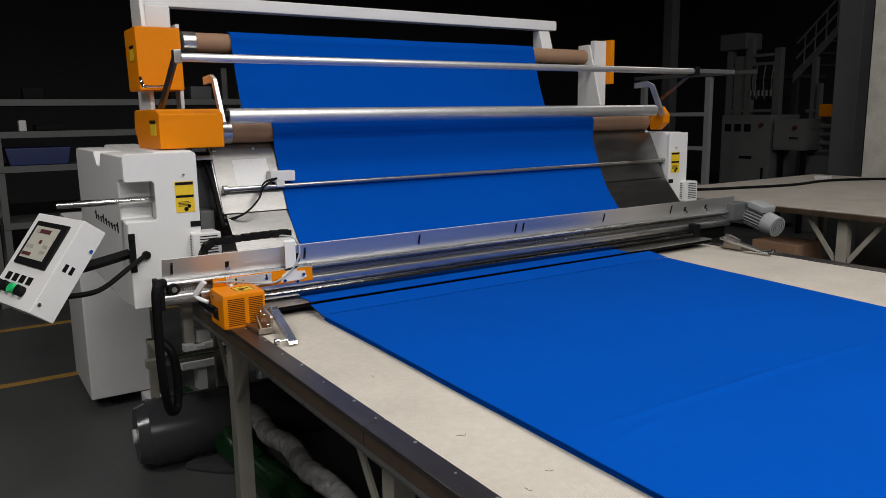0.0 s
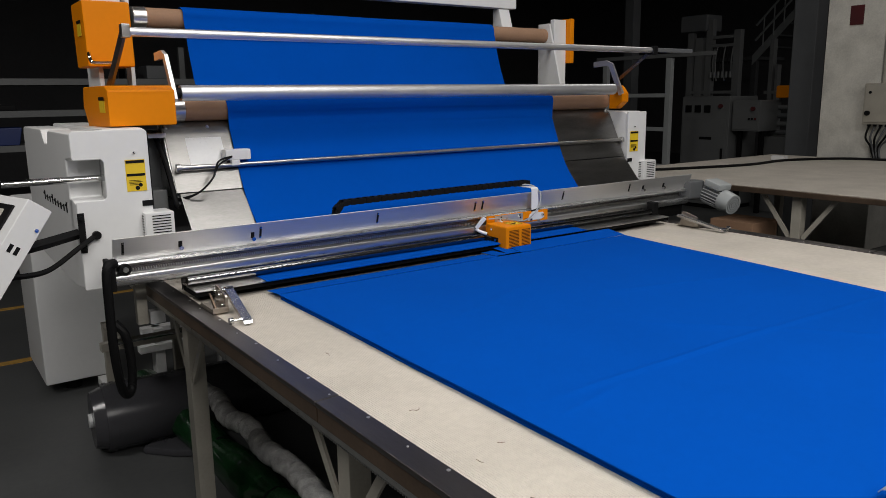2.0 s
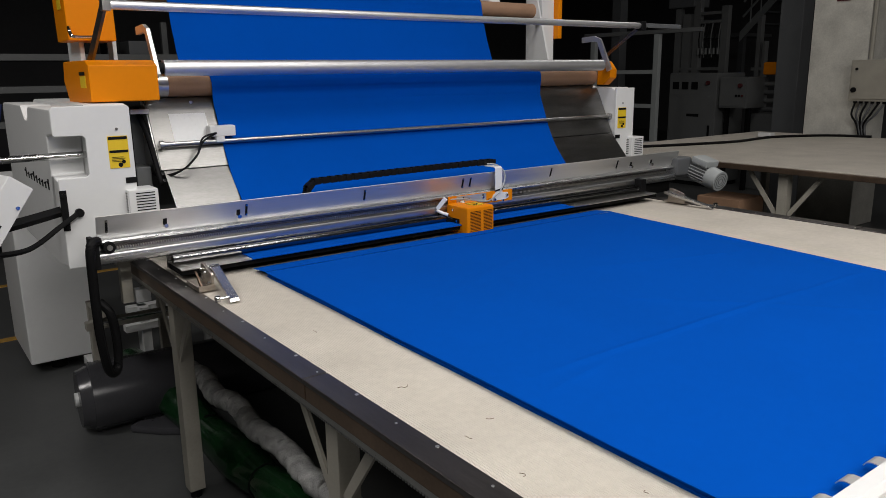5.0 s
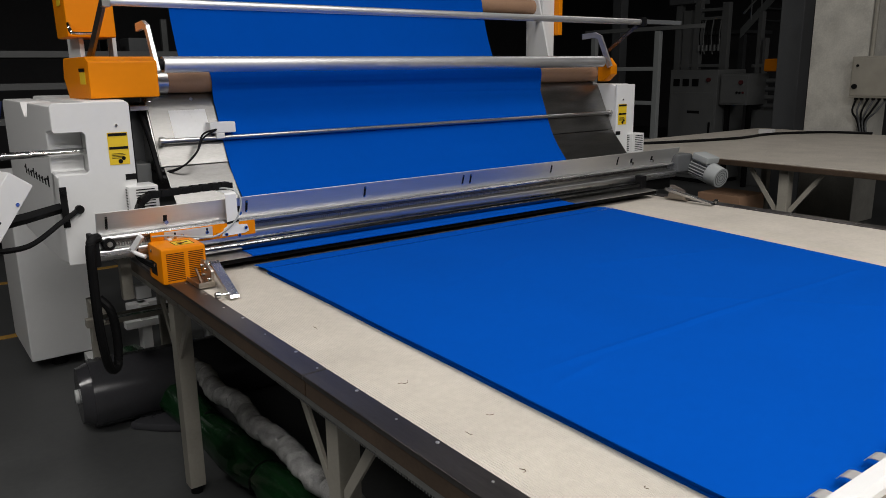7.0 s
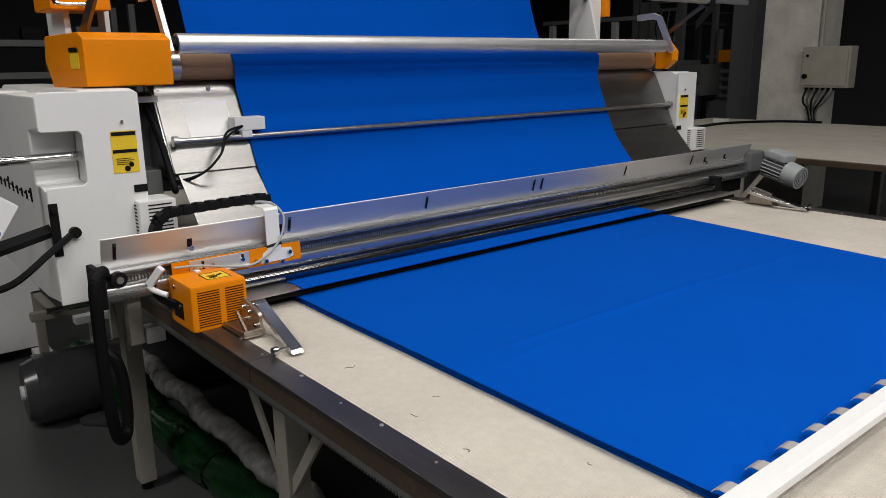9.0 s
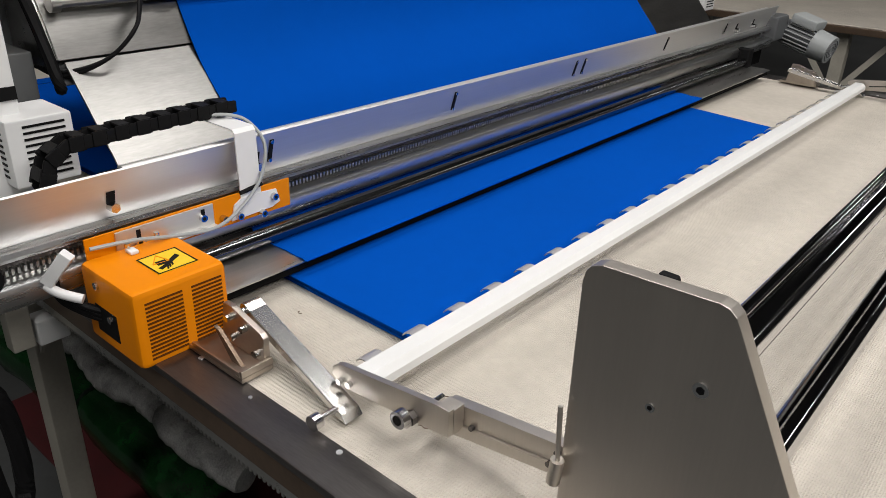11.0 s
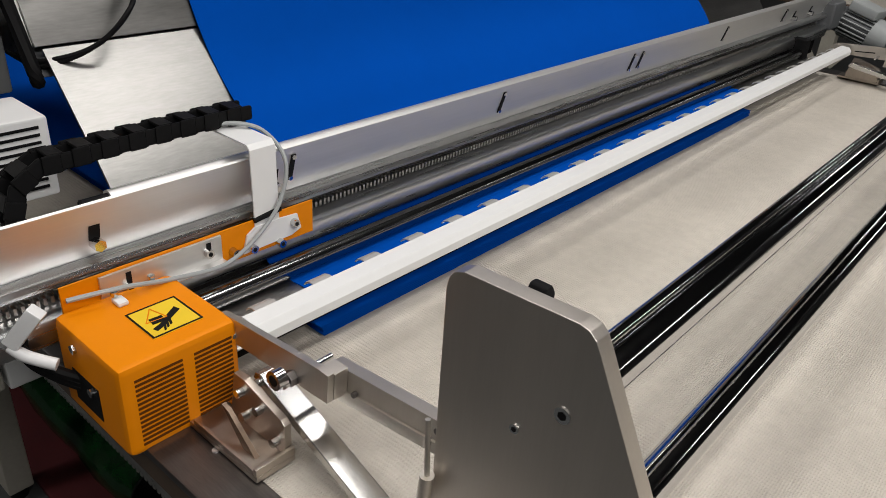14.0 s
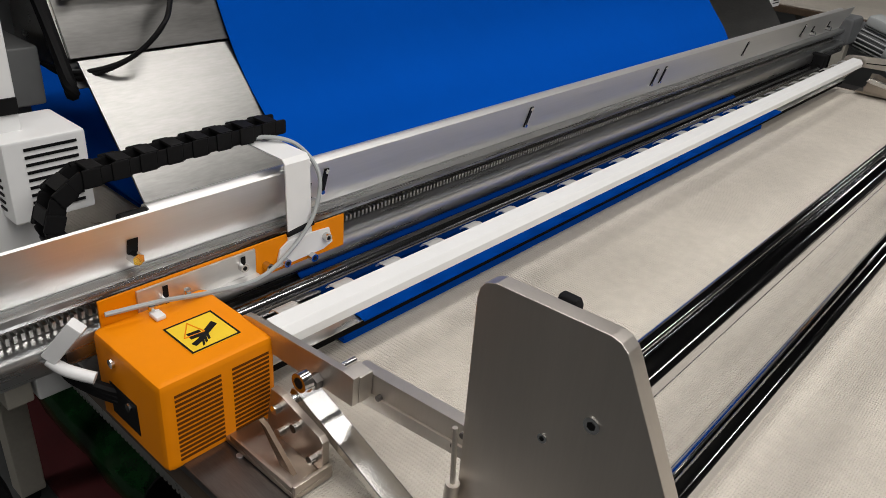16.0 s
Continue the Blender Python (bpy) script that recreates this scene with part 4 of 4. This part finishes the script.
for mx in (0, 3.883):
    def X(x):
        return mx - x - 0.008 if mx else x + 0.008
    def flat(name, poly, x0, x1, mat=PLATE, label="", bev=0.0008):
        lo, hi = sorted((X(x0), X(x1)))
        return part(name, prism(B(), poly, "x", lo, hi, bev), mat, clamp, label)
    flat("clamp_arm", [(0.565, 0.895), (0.563, 0.906), (0.556, 0.912), (0.545, 0.915), (0.40, 0.934), (0.384, 0.934), (0.384, 0.900), (0.548, 0.884)], 0.852, 0.860, PLATE, "flat milled steel arm")
    flat("arm_slot", [(0.50, 0.900), (0.50, 0.903), (0.445, 0.912), (0.445, 0.909)], 0.8602, 0.8609, BLACK, bev=0)
    flat("arm_block", [(0.404, 0.899), (0.404, 0.931), (0.384, 0.931), (0.384, 0.899)], 0.8605, 0.8775, PLATE)
    flat("link_arm", [(0.408, 0.884), (0.408, 0.923), (0.254, 0.944), (0.254, 0.908)], 0.878, 0.892, PLATE, "flat milled steel arm")
    flat("link_ledge", [(0.402, 0.884), (0.402, 0.9), (0.262, 0.921), (0.262, 0.908)], 0.8745, 0.8778, PLATE)
    for y, z in ((0.268, 0.934), (0.276, 0.916), (0.372, 0.906)):
        part("screw", rod(B(), (X(0.8785), y, z), (X(0.8735), y, z), 0.0032, 10), DARK_STEEL, clamp)
    part("pivot_pin", rod(B(), (X(0.832), 0.433, 0.903), (X(0.90), 0.433, 0.903), 0.0038, 12), CHROME, clamp)
    part("pin_roller", rod(B(), (X(0.829), 0.436, 0.908), (X(0.840), 0.436, 0.908), 0.0105, 20), CHROME, clamp, "chrome ball-bearing roller")
    part("roller_core", rod(B(), (X(0.8285), 0.436, 0.908), (X(0.829), 0.436, 0.908), 0.006, 14), BLACK, clamp)
    part("pin_roller", rod(B(), (X(0.837), 0.433, 0.903), (X(0.841), 0.433, 0.903), 0.0075, 16), CHROME, clamp)
    part("pin_nut", rod(B(), (X(0.843), 0.433, 0.903), (X(0.8515), 0.433, 0.903), 0.0085, 6), DARK_STEEL, clamp)
    for y, z in ((0.548, 0.893), (0.532, 0.896)):
        part("pivot_pin", rod(B(), (X(0.846), y, z), (X(0.875), y, z), 0.0038, 12), CHROME, clamp)

# ---- surroundings ----
table_b = thing("cutting_table", (5.9, 3.0, 0), "second long table with a cream top standing behind", "table")
part("tabletop", box(B(), 4.66, 7.15, -2.5, 4.3, 0.835, TOP, 0.004), CREAM, table_b)
part("edge_rail", box(B(), 4.62, 4.659, -2.5, 4.3, 0.822, TOP - 0.005, 0.003), BROWN_STEEL, table_b)
for x in (4.72, 7.0):
    for y in (2.64, 1.0, -0.6, 4.1):
        part("leg", box(B(), x - 0.032, x + 0.032, y - 0.032, y + 0.032, 0, 0.834, 0.004), LEG_PAINT, table_b)
        for s in (-1, 1):
            part("brace", prism(B(), [(y + s * 0.04, 0.52), (y + s * 0.04, 0.57), (y + s * 0.24, 0.834), (y + s * 0.275, 0.834)], "x", x - 0.02, x - 0.01), LEG_PAINT, table_b)
single("pillar", box(B(), 7.3, 7.75, 3.40, 3.93, 0, 7, 0.01), PLASTER, "worn off-white plastered pillar", "pillar", "structure")
single("pillar_dark", box(B(), 7.8, 8.0, 4.3, 4.55, 0, 7, 0.01), DARK_GREY, "dark painted steel column", "pillar", "structure")
cab = thing("floor_cabinet", (0.5, 4.3, 0), "white steel floor cabinet standing behind the table", "cabinet")
part("body", prism(B(), [(4.2, 0.06), (4.2, 0.98), (4.75, 0.98), (4.75, 0.06)], "x", 0.58, 0.90, 0.01), WHITE, cab)
part("foot", rod(B(), (0.72, 4.3, 0), (0.72, 4.3, 0.06), 0.04, 14), BLACK, cab)
part("base_arm", box(B(), 0.82, 0.90, 3.9, 4.1995, 0.0, 0.06, 0.004), WHITE, cab)
rollg = thing("film_roll", (1.1, 3.4, 0), "dark grey wrapped fabric roll lying on the floor", "fabric roll")
part("wrap", rod(B(), (0.69, 3.40, 0.145), (1.9, 3.32, 0.145), 0.145, 36), GREY_TUBE, rollg)
part("wrap_end", rod(B(), (0.645, 3.403, 0.145), (0.69, 3.40, 0.145), 0.118, 32, 0.135), GREY_TUBE, rollg, "gathered end of the dark wrap")
for x in (0.70, 0.73):
    part("wrap_band", rod(B(), (x, 3.399, 0.145), (x + 0.012, 3.398, 0.145), 0.148, 36), GREY_TUBE, rollg)
part("core", rod(B(), (0.632, 3.404, 0.145), (0.645, 3.403, 0.145), 0.03, 20), CLEAR, rollg)
def bagged_roll(name, label, points, r, mat, waist):
    """Soft roll in wrap, gathered at its ties, with a bulge between them."""
    ob = thing(name, (points[0][0], points[0][1], 0), label, "fabric roll")
    path = curve(points, 6)
    for a, b in zip(range(0, len(path) - 6, 6), range(6, len(path), 6)):
        bm = B()
        rings = []
        for i in range(a, b + 1):
            f = (i - a) / (b - a)
            d = (path[min(i + 1, len(path) - 1)] - path[max(i - 1, 0)]).normalized()
            side = d.cross(Vector((0, 0, 1))).normalized()
            up = side.cross(d)
            ring = []
            for k in range(16):
                w = r * (waist + (1 - waist) * math.sin(math.pi * f) ** 0.5) * (1 + 0.16 * noise.noise((i * 0.9, k * 1.1, r * 30)))
                ang = 2 * math.pi * k / 16
                ring.append(bm.verts.new(path[i] + w * (math.cos(ang) * side + math.sin(ang) * up)))
            rings.append(ring)
        for p, q in zip(rings, rings[1:]):
            for k in range(16):
                bm.faces.new((p[k], p[(k + 1) % 16], q[(k + 1) % 16], q[k]))
        bm.faces.new(rings[0][::-1])
        bm.faces.new(rings[-1])
        part("wrap", bm, mat, ob, smooth=1.2)
        if waist < 0.85:
            part("tie", rod(B(), path[b] - (path[b] - path[b - 1]) * 0.05, path[b] + (path[b] - path[b - 1]) * 0.05, r * (waist + 0.05), 14), BLACK, ob)
    return ob


bagged_roll("wrapped_roll", "fabric roll in milky plastic wrap lying under the table", [(1.08 - 0.012 * math.sin(1.7 * k), 3.45 - 0.11 * k, 0.22 + 0.006 * math.sin(2.3 * k)) for k in range(22)], 0.041, GREY_WRAP, 0.86)
bagged_roll("green_roll", "fabric roll in shiny green plastic wrap under the table", [(0.98, 3.9, 0.085), (1.02, 2.9, 0.085), (1.04, 2.4, 0.085), (1.06, 1.8, 0.085), (1.06, 1.2, 0.085)], 0.08, GREEN_WRAP, 0.8)

# shelving by the far wall
def storage_shelf(x0, x1, y, heights, group):
    rack = thing("storage_shelf", ((x0 + x1) / 2, y, 0), "dim grey steel storage shelf with odds and ends on it", "shelf", group)
    for x in (x0, x1):
        for dy in (0, 0.5):
            part("upright", box(B(), x - 0.025, x + 0.025, y + dy - 0.02, y + dy + 0.02, 0, heights[-1] + 0.3), MID_GREY, rack)
    for z in heights:
        part("board", box(B(), x0 - 0.02, x1 + 0.02, y - 0.03, y + 0.53, z - 0.05, z), MID_GREY, rack)
    return rack


SHELF_Z = (0.25, 0.68, 1.13, 1.40, 1.65)
storage_shelf(0.43, 2.4, 7.0, SHELF_Z, "storage shelves")
storage_shelf(-1.7, 0.35, 7.0, SHELF_Z, "storage shelves")
random.seed(11)
for z, mats in ((1.13, (DARK_GREY, GREY_TUBE, BLACK)), (1.40, (MID_GREY, BLACK, CLEAR, STEEL)), (1.65, (BLACK, DARK_GREY))):
    x = -1.6
    while x < 2.2:
        w, h = random.uniform(0.05, 0.22), random.uniform(0.04, 0.12)
        if random.random() < 0.6 and not (0.30 < x + w and x < 0.5):
            single("stored_part", box(B(), x, x + w, 7.02, 7.02 + random.uniform(0.1, 0.3), z, z + h, 0.008), random.choice(mats), "small dark machine part lying on a shelf board", "spare part", group="stored parts")
        x += w + random.uniform(0.02, 0.15)
single("plastic_bin", prism(B(), [(0.50, 1.13), (0.92, 1.13), (0.95, 1.27), (0.47, 1.27)], "y", 7.0, 7.3, 0.01), surface("dark_blue_plastic", (0.01, 0.025, 0.12), 0.5), "dark blue plastic bin on the shelf", "bin")

# far machines
def grey_cabinet(x, y0, y1, h, mat, label):
    c = thing("control_cabinet", (x + 0.3, (y0 + y1) / 2, 0), label, "cabinet", "far control cabinets")
    part("body", box(B(), x, x + 0.6, y0, y1, 0.05, h, 0.01), mat, c)
    part("plinth", box(B(), x + 0.02, x + 0.58, y0 + 0.02, y1 - 0.02, 0, 0.05), BLACK, c)
    part("door", box(B(), x - 0.012, x - 0.0005, y0 + 0.03, y1 - 0.03, 0.1, h - 0.28, 0.003), mat, c)
    part("door_handle", box(B(), x - 0.03, x - 0.0125, y0 + 0.06, y0 + 0.085, h * 0.45, h * 0.45 + 0.14, 0.004), BLACK, c)
    for k in range(3):
        yy = y1 - 0.1 - 0.14 * k
        if yy - 0.05 > y0:
            part("meter", box(B(), x - 0.014, x - 0.0005, yy - 0.05, yy + 0.04, h - 0.2, h - 0.11, 0.004), BLACK, c)
    part("switch_knob", rod(B(), (x, y0 + 0.12, h - 0.12), (x - 0.03, y0 + 0.12, h - 0.12), 0.025, 14), RED, c)
    part("name_bar", box(B(), x - 0.0135, x - 0.0125, (y0 + y1) / 2 - 0.12, (y0 + y1) / 2 + 0.06, h * 0.62, h * 0.62 + 0.035), BLACK, c)
    return c


grey_cabinet(8.5, 5.70, 6.40, 1.42, MID_GREY, "grey steel control cabinet far behind the tables")
hung = thing("switch_cabinet", (8.7, 5.47, 0), "narrow grey switch cabinet on dark legs beside a larger one", "cabinet")
part("body", box(B(), 8.5, 8.95, 5.29, 5.66, 1.0, 1.37, 0.008), MID_GREY, hung)
part("door", box(B(), 8.49, 8.4995, 5.31, 5.64, 1.02, 1.35, 0.003), MID_GREY, hung)
part("switch_knob", rod(B(), (8.49, 5.37, 1.27), (8.46, 5.37, 1.27), 0.025, 14), RED, hung)
for k in range(3):
    part("button", rod(B(), (8.49, 5.34 + 0.04 * k, 1.15), (8.475, 5.34 + 0.04 * k, 1.15), 0.013, 10), (RED, BLACK, BLACK)[k], hung)
for y in (5.33, 5.62):
    part("leg", box(B(), 8.6, 8.65, y - 0.025, y + 0.025, 0, 1.0, 0.003), BLACK, hung)
frame_m = thing("far_machine", (8.9, 5.9, 0), "dark machine frame with posts and rollers far behind", "machine")
for y, h, wide in ((6.84, 2.36, 0.045), (6.70, 2.2, 0.06), (6.54, 2.43, 0.05), (6.12, 2.27, 0.05), (5.62, 2.12, 0.028), (5.54, 1.8, 0.02)):
    part("post", box(B(), 9.2, 9.28, y - wide, y + wide, 0, h, 0.004), MID_GREY, frame_m)
for y0, y1, z in ((6.54, 6.84, 1.98), (6.12, 6.54, 2.06), (6.12, 6.54, 2.17), (5.5, 5.7, 1.44), (6.12, 6.84, 1.45)):
    part("crossbar", box(B(), 9.205, 9.275, y0, y1, z, z + 0.04, 0.004), MID_GREY, frame_m)
part("head", box(B(), 9.15, 9.5, 6.56, 6.98, 2.28, 2.5, 0.02), DARK_GREY, frame_m)
for k in range(6):
    y = 6.18 + 0.06 * k
    part("hanging_cable", tube(B(), curve([(9.22, y, 2.06), (9.2, y + 0.01, 1.85), (9.22, y - 0.006, 1.62)]), 0.009, 6), (MID_GREY, BLACK)[k % 2], frame_m)
    part("bobbin", rod(B(), (9.18, y, 1.66), (9.18, y, 1.74), 0.018, 10), MID_GREY, frame_m)
part("drive", box(B(), 8.8, 9.1, 5.07, 5.29, 1.39, 1.54, 0.02), ORANGE, frame_m, "orange drive unit")
for k in range(4):
    part("roller", rod(B(), (8.9, 4.9, 0.98 + 0.1 * k), (8.9, 5.40, 0.98 + 0.1 * k), 0.03, 14), (DARK_GREY, MID_GREY)[k % 2], frame_m)
part("roller_cheek", box(B(), 8.85, 8.95, 4.86, 4.90, 0.9, 1.4, 0.004), DARK_GREY, frame_m)
part("base", box(B(), 8.8, 9.3, 5.05, 5.43, 0, 0.93, 0.01), MID_GREY, frame_m)
rack_f = thing("far_rack", (7.6, 6.0, 0), "light grey open steel frame standing in the dim hall", "rack")
for y, h in ((5.79, 1.86), (6.75, 1.86)):
    part("post", box(B(), 7.4, 7.46, y - 0.035, y + 0.035, 0, h, 0.004), MOTOR_GREY, rack_f)
for z in (0.6, 1.03, 1.42):
    part("rail", box(B(), 7.405, 7.455, 5.826, 6.714, z, z + 0.045, 0.004), MOTOR_GREY, rack_f)
part("top_rail", box(B(), 7.405, 7.455, 5.2, 6.9, 1.865, 1.91, 0.004), MID_GREY, rack_f)
single("steel_column", box(B(), 8.6, 8.75, 7.35, 7.5, 0, 7, 0.005), DARK_GREY, "dark grey steel column in the dim hall", "column", "structure")

# stair with its rail
stair = thing("steel_stair", (13.4, 7.5, 0), "dark steel stair with thin rails far behind", "stair")
for k in range(14):
    y, z = 8.1 - 0.187 * k, 2.27 + 0.187 * k
    part("tread", box(B(), 13.01, 13.9, y - 0.12, y + 0.10, z - 0.03, z, 0.003), DARK_GREY, stair)
    part("baluster", rod(B(), (12.98, y, z), (12.98, y, z + 0.52), 0.012, 8), MOTOR_GREY, stair)
for dz in (0.26, 0.52):
    part("handrail", rod(B(), (12.98, 8.25, 2.12 + dz), (12.98, 5.6, 4.77 + dz), 0.02, 10), MOTOR_GREY, stair)
part("stringer", prism(B(), [(8.3, 1.95), (8.3, 2.12), (5.6, 4.82), (5.6, 4.65)], "x", 12.99, 13.005), MOTOR_GREY, stair)
part("landing", box(B(), 13.0, 13.9, 8.2, 9.4, 2.04, 2.10, 0.004), DARK_GREY, stair)
for y in (8.3, 9.3):
    part("stair_post", box(B(), 13.05, 13.15, y - 0.05, y + 0.05, 0, 2.04, 0.004), DARK_GREY, stair)

# pillar fittings
ebox = thing("switch_box", (7.25, 3.28, 1.17), "beige electrical switch box fixed to the pillar", "switch box")
part("body", box(B(), 7.16, 7.2995, 3.04, 3.47, 1.17, 1.53, 0.008), LEG_PAINT, ebox)
part("door", box(B(), 7.148, 7.1595, 3.06, 3.45, 1.19, 1.51, 0.003), LEG_PAINT, ebox)
part("lock", rod(B(), (7.148, 3.41, 1.45), (7.14, 3.41, 1.45), 0.012, 12), BLACK, ebox)
part("switch_knob", rod(B(), (7.148, 3.42, 1.27), (7.13, 3.42, 1.27), 0.022, 14), BLACK, ebox)
for k in range(6):
    part("gland", rod(B(), (7.22, 3.43 - 0.05 * k, 1.15), (7.22, 3.43 - 0.05 * k, 1.17), 0.016, 10), BLACK, ebox)
    part("cable", tube(B(), curve([(7.22, 3.43 - 0.05 * k, 1.15), (7.20, 3.44 - 0.04 * k, 1.05), (7.23, 3.40 - 0.015 * k, 0.96), (7.22, 3.36 - 0.01 * k, 0.80), (7.24, 3.38, 0.5)]), 0.009, 8), (BLACK, DARK_GREY)[k % 2], ebox)
single("conduit", tube(B(), [(7.28, 3.36, 1.53), (7.28, 3.36, 4.0), (7.28, 3.36, 7.0)], 0.018, 8), LEG_PAINT, "beige conduit pipe running up the pillar", "conduit")
single("warning_sign", box(B(), 7.292, 7.2995, 3.60, 3.72, 2.05, 2.22), RED, "small red sign plate on the pillar", "sign")

# on and under the second table
single("power_cable", tube(B(), curve([(4.9, 4.05, TOP + 0.012), (5.3, 3.9, TOP + 0.012), (5.9, 3.75, TOP + 0.012), (6.4, 3.78, TOP + 0.012), (6.7, 3.7, TOP + 0.012), (7.0, 3.5, TOP + 0.012), (7.1, 3.2, TOP + 0.012)]), 0.011, 8), BLACK, "black power cable lying along the table top", "cable")
single("power_plug", box(B(), 6.55, 6.62, 3.82, 3.95, TOP, TOP + 0.04, 0.008), WHITE, "white plug lying on the table top", "plug")
for k, (x, y0, y1, mat) in enumerate(((6.9, 1.2, 2.05, WHITE), (6.55, 1.1, 1.95, DARK_GREY), (6.2, 1.0, 1.85, WHITE))):
    single("spare_bar", box(B(), x, x + 0.09, y0, y1, TOP, TOP + 0.05, 0.006), mat, "long machine bar lying on the second table", "bar", group="spare bars")
random.seed(3)
for k in range(6):
    x, y = 6.0 + random.random() * 0.4, 0.95 + random.random() * 0.7
    single("spare_clamp", box(B(), x, x + 0.1, y, y + 0.07, TOP, TOP + 0.05, 0.012), random.choice((STEEL, WHITE, CLEAR)), "small metal clamp lying on the second table", "clamp", group="spare clamps")
carton = thing("cardboard_box", (4.87, 3.1, 0), "brown cardboard box standing on a low stand", "box")
part("carton", box(B(), 4.72, 5.02, 2.95, 3.28, 0.18, 0.60, 0.006), CARD, carton)
part("pallet", box(B(), 4.70, 5.04, 2.93, 3.30, 0, 0.18, 0.004), DARK_GREY, carton)
single("red_mat", box(B(), 0.9, 1.35, 1.2, 2.1, 0.0, 0.015, 0.004), RED, "dark red mat on the floor under the table", "mat")
single("plastic_bag", prism(B(), [(0.80, 3.26), (0.90, 3.15), (0.98, 3.09), (1.12, 3.2), (1.03, 3.32), (0.9, 3.33)], "z", 0.0, 0.035, 0.012), GREY_TUBE, "flat clear bubble wrap bag on the floor", "plastic bag")
stand = thing("roll_stand", (1.3, 4.2, 0), "white steel roll stand on the floor behind", "stand")
for y, x0, x1, z in ((4.1, 1.02, 1.5, 0.16), (4.15, 1.05, 1.6, 0.24)):
    part("stand_arm", box(B(), x0, x1, y, y + 0.06, z, z + 0.04, 0.004), WHITE, stand)
part("stand_bar", rod(B(), (0.74, 3.25, 0.512), (1.12, 3.25, 0.512), 0.012, 16), CHROME, stand, "polished round bar")
part("stand_rail", box(B(), 0.70, 1.10, 3.34, 3.38, 0.45, 0.485, 0.004), LEG_PAINT, stand)
for x in (0.76, 1.06):
    part("stand_strut", box(B(), x, x + 0.035, 3.26, 3.64, 0.4865, 0.50, 0.003), LEG_PAINT, stand)
for x in (0.76, 1.06):
    part("stand_post", box(B(), x, x + 0.035, 3.60, 3.635, 0, 0.50, 0.003), LEG_PAINT, stand)
for x in (1.1, 1.45):
    part("stand_leg", box(B(), x, x + 0.05, 4.11, 4.2, 0, 0.28, 0.004), WHITE, stand)


# ---- motion ----
RUN = [(0.0, 0.0), (7.0, 0.0), (7.25, -0.02), (7.5, -0.071), (7.75, -0.132), (8.0, -0.202), (8.2, -0.274), (9.2, -0.725), (10.3, -1.222), (10.5, -1.317), (10.75, -1.43), (11.0, -1.525), (11.25, -1.588), (11.5, -1.634), (12.0, -1.687), (12.5, -1.714), (13.0, -1.731), (13.5, -1.749), (14.0, -1.768), (14.5, -1.787), (15.0, -1.795), (15.5, -1.795), (16.0, -1.789)]
CUT = [(0.0, 0.0), (0.3, 0.0), (0.5, 0.083), (0.75, 0.262), (1.0, 0.453), (1.5, 0.84), (2.0, 1.26), (2.5, 1.66), (3.0, 2.05), (3.25, 2.2), (3.4, 2.235), (3.5, 2.22), (3.75, 2.115), (4.0, 1.955), (4.2, 1.80), (6.2, 0.14), (6.3, 0.07), (6.5, 0.012), (6.7, 0.0), (16.0, 0.0)]
LIFT = [(0.0, 0.0), (11.5, 0.0), (11.75, 0.011), (12.0, 0.022), (12.5, 0.031), (13.0, 0.037), (13.5, 0.045), (14.0, 0.052), (14.5, 0.058), (16.0, 0.058)]


def along(rows, t):
    for (a, u), (b, v) in zip(rows, rows[1:]):
        if a <= t <= b:
            return u + (v - u) * (t - a) / (b - a)
    return rows[-1][1]


def link_pose(s, c):
    """Place of the link s metres from the arm when the carriage has gone c metres."""
    arm_x, top, y = 1.03 + c, 1.103, 2.515
    length = 0.24 + c / 2
    bend_x = arm_x - length
    if s <= length:
        return pose(arm_x - s, y, top - 0.006 * (s / length) ** 2)
    s -= length
    if s <= math.pi * BEND:
        a = s / BEND
        return pose(bend_x - BEND * math.sin(a), y, top - 0.006 - BEND * (1 - math.cos(a)), 0, -math.degrees(a), 0)
    return pose(bend_x + s - math.pi * BEND, y, top - 0.006 - 2 * BEND, 0, -180, 0)


def motions():
    walk(machine, [(t, Matrix.Translation(machine.location + Vector((0, d, 0)))) for t, d in RUN])
    walk(web, [(t, Matrix.Translation(web.location + Vector((0, d, 0)))) for t, d in RUN])
    walk(carriage, [(t, pose(c, 0, -0.015)) for t, c in CUT])
    times = sorted({k / 10 for k in range(0, 68)} | {16.0})
    for n, ob in enumerate(chain):
        walk(ob, [(t, link_pose(n * PITCH + 0.01, along(CUT, t))) for t in times])
    for ob, x in STRIPS:
        passed = next(t for t in [k / 50 for k in range(200)] if along(CUT, t) > x - 0.80)
        hinge = Matrix.Translation((0, 2.235, 0.8783))
        back = Matrix.Translation((0, -2.235, 0))
        walk(ob, [(t, hinge @ pose(0, 0, 0, a) @ back) for t, a in ((0.0, 8), (passed, 8), (passed + 0.2, -5), (16.0, -5))])
    hub = Vector((0, 0.258, 0.925))
    walk(clamp, [(t, Matrix.Translation(hub) @ pose(0, 0, 0.75 * z, math.degrees(0.25 * z / 0.262)) @ Matrix.Translation(-hub)) for t, z in LIFT])
    pivot = Vector((0, 2.256, 0.914))
    for lever in levers:
        walk(lever, [(t, Matrix.Translation(pivot) @ pose(0, 0, 0, -a) @ Matrix.Translation(-pivot)) for t, a in ((0.0, 0), (11.5, 0), (12.2, 2), (16.0, 2))])


motions()
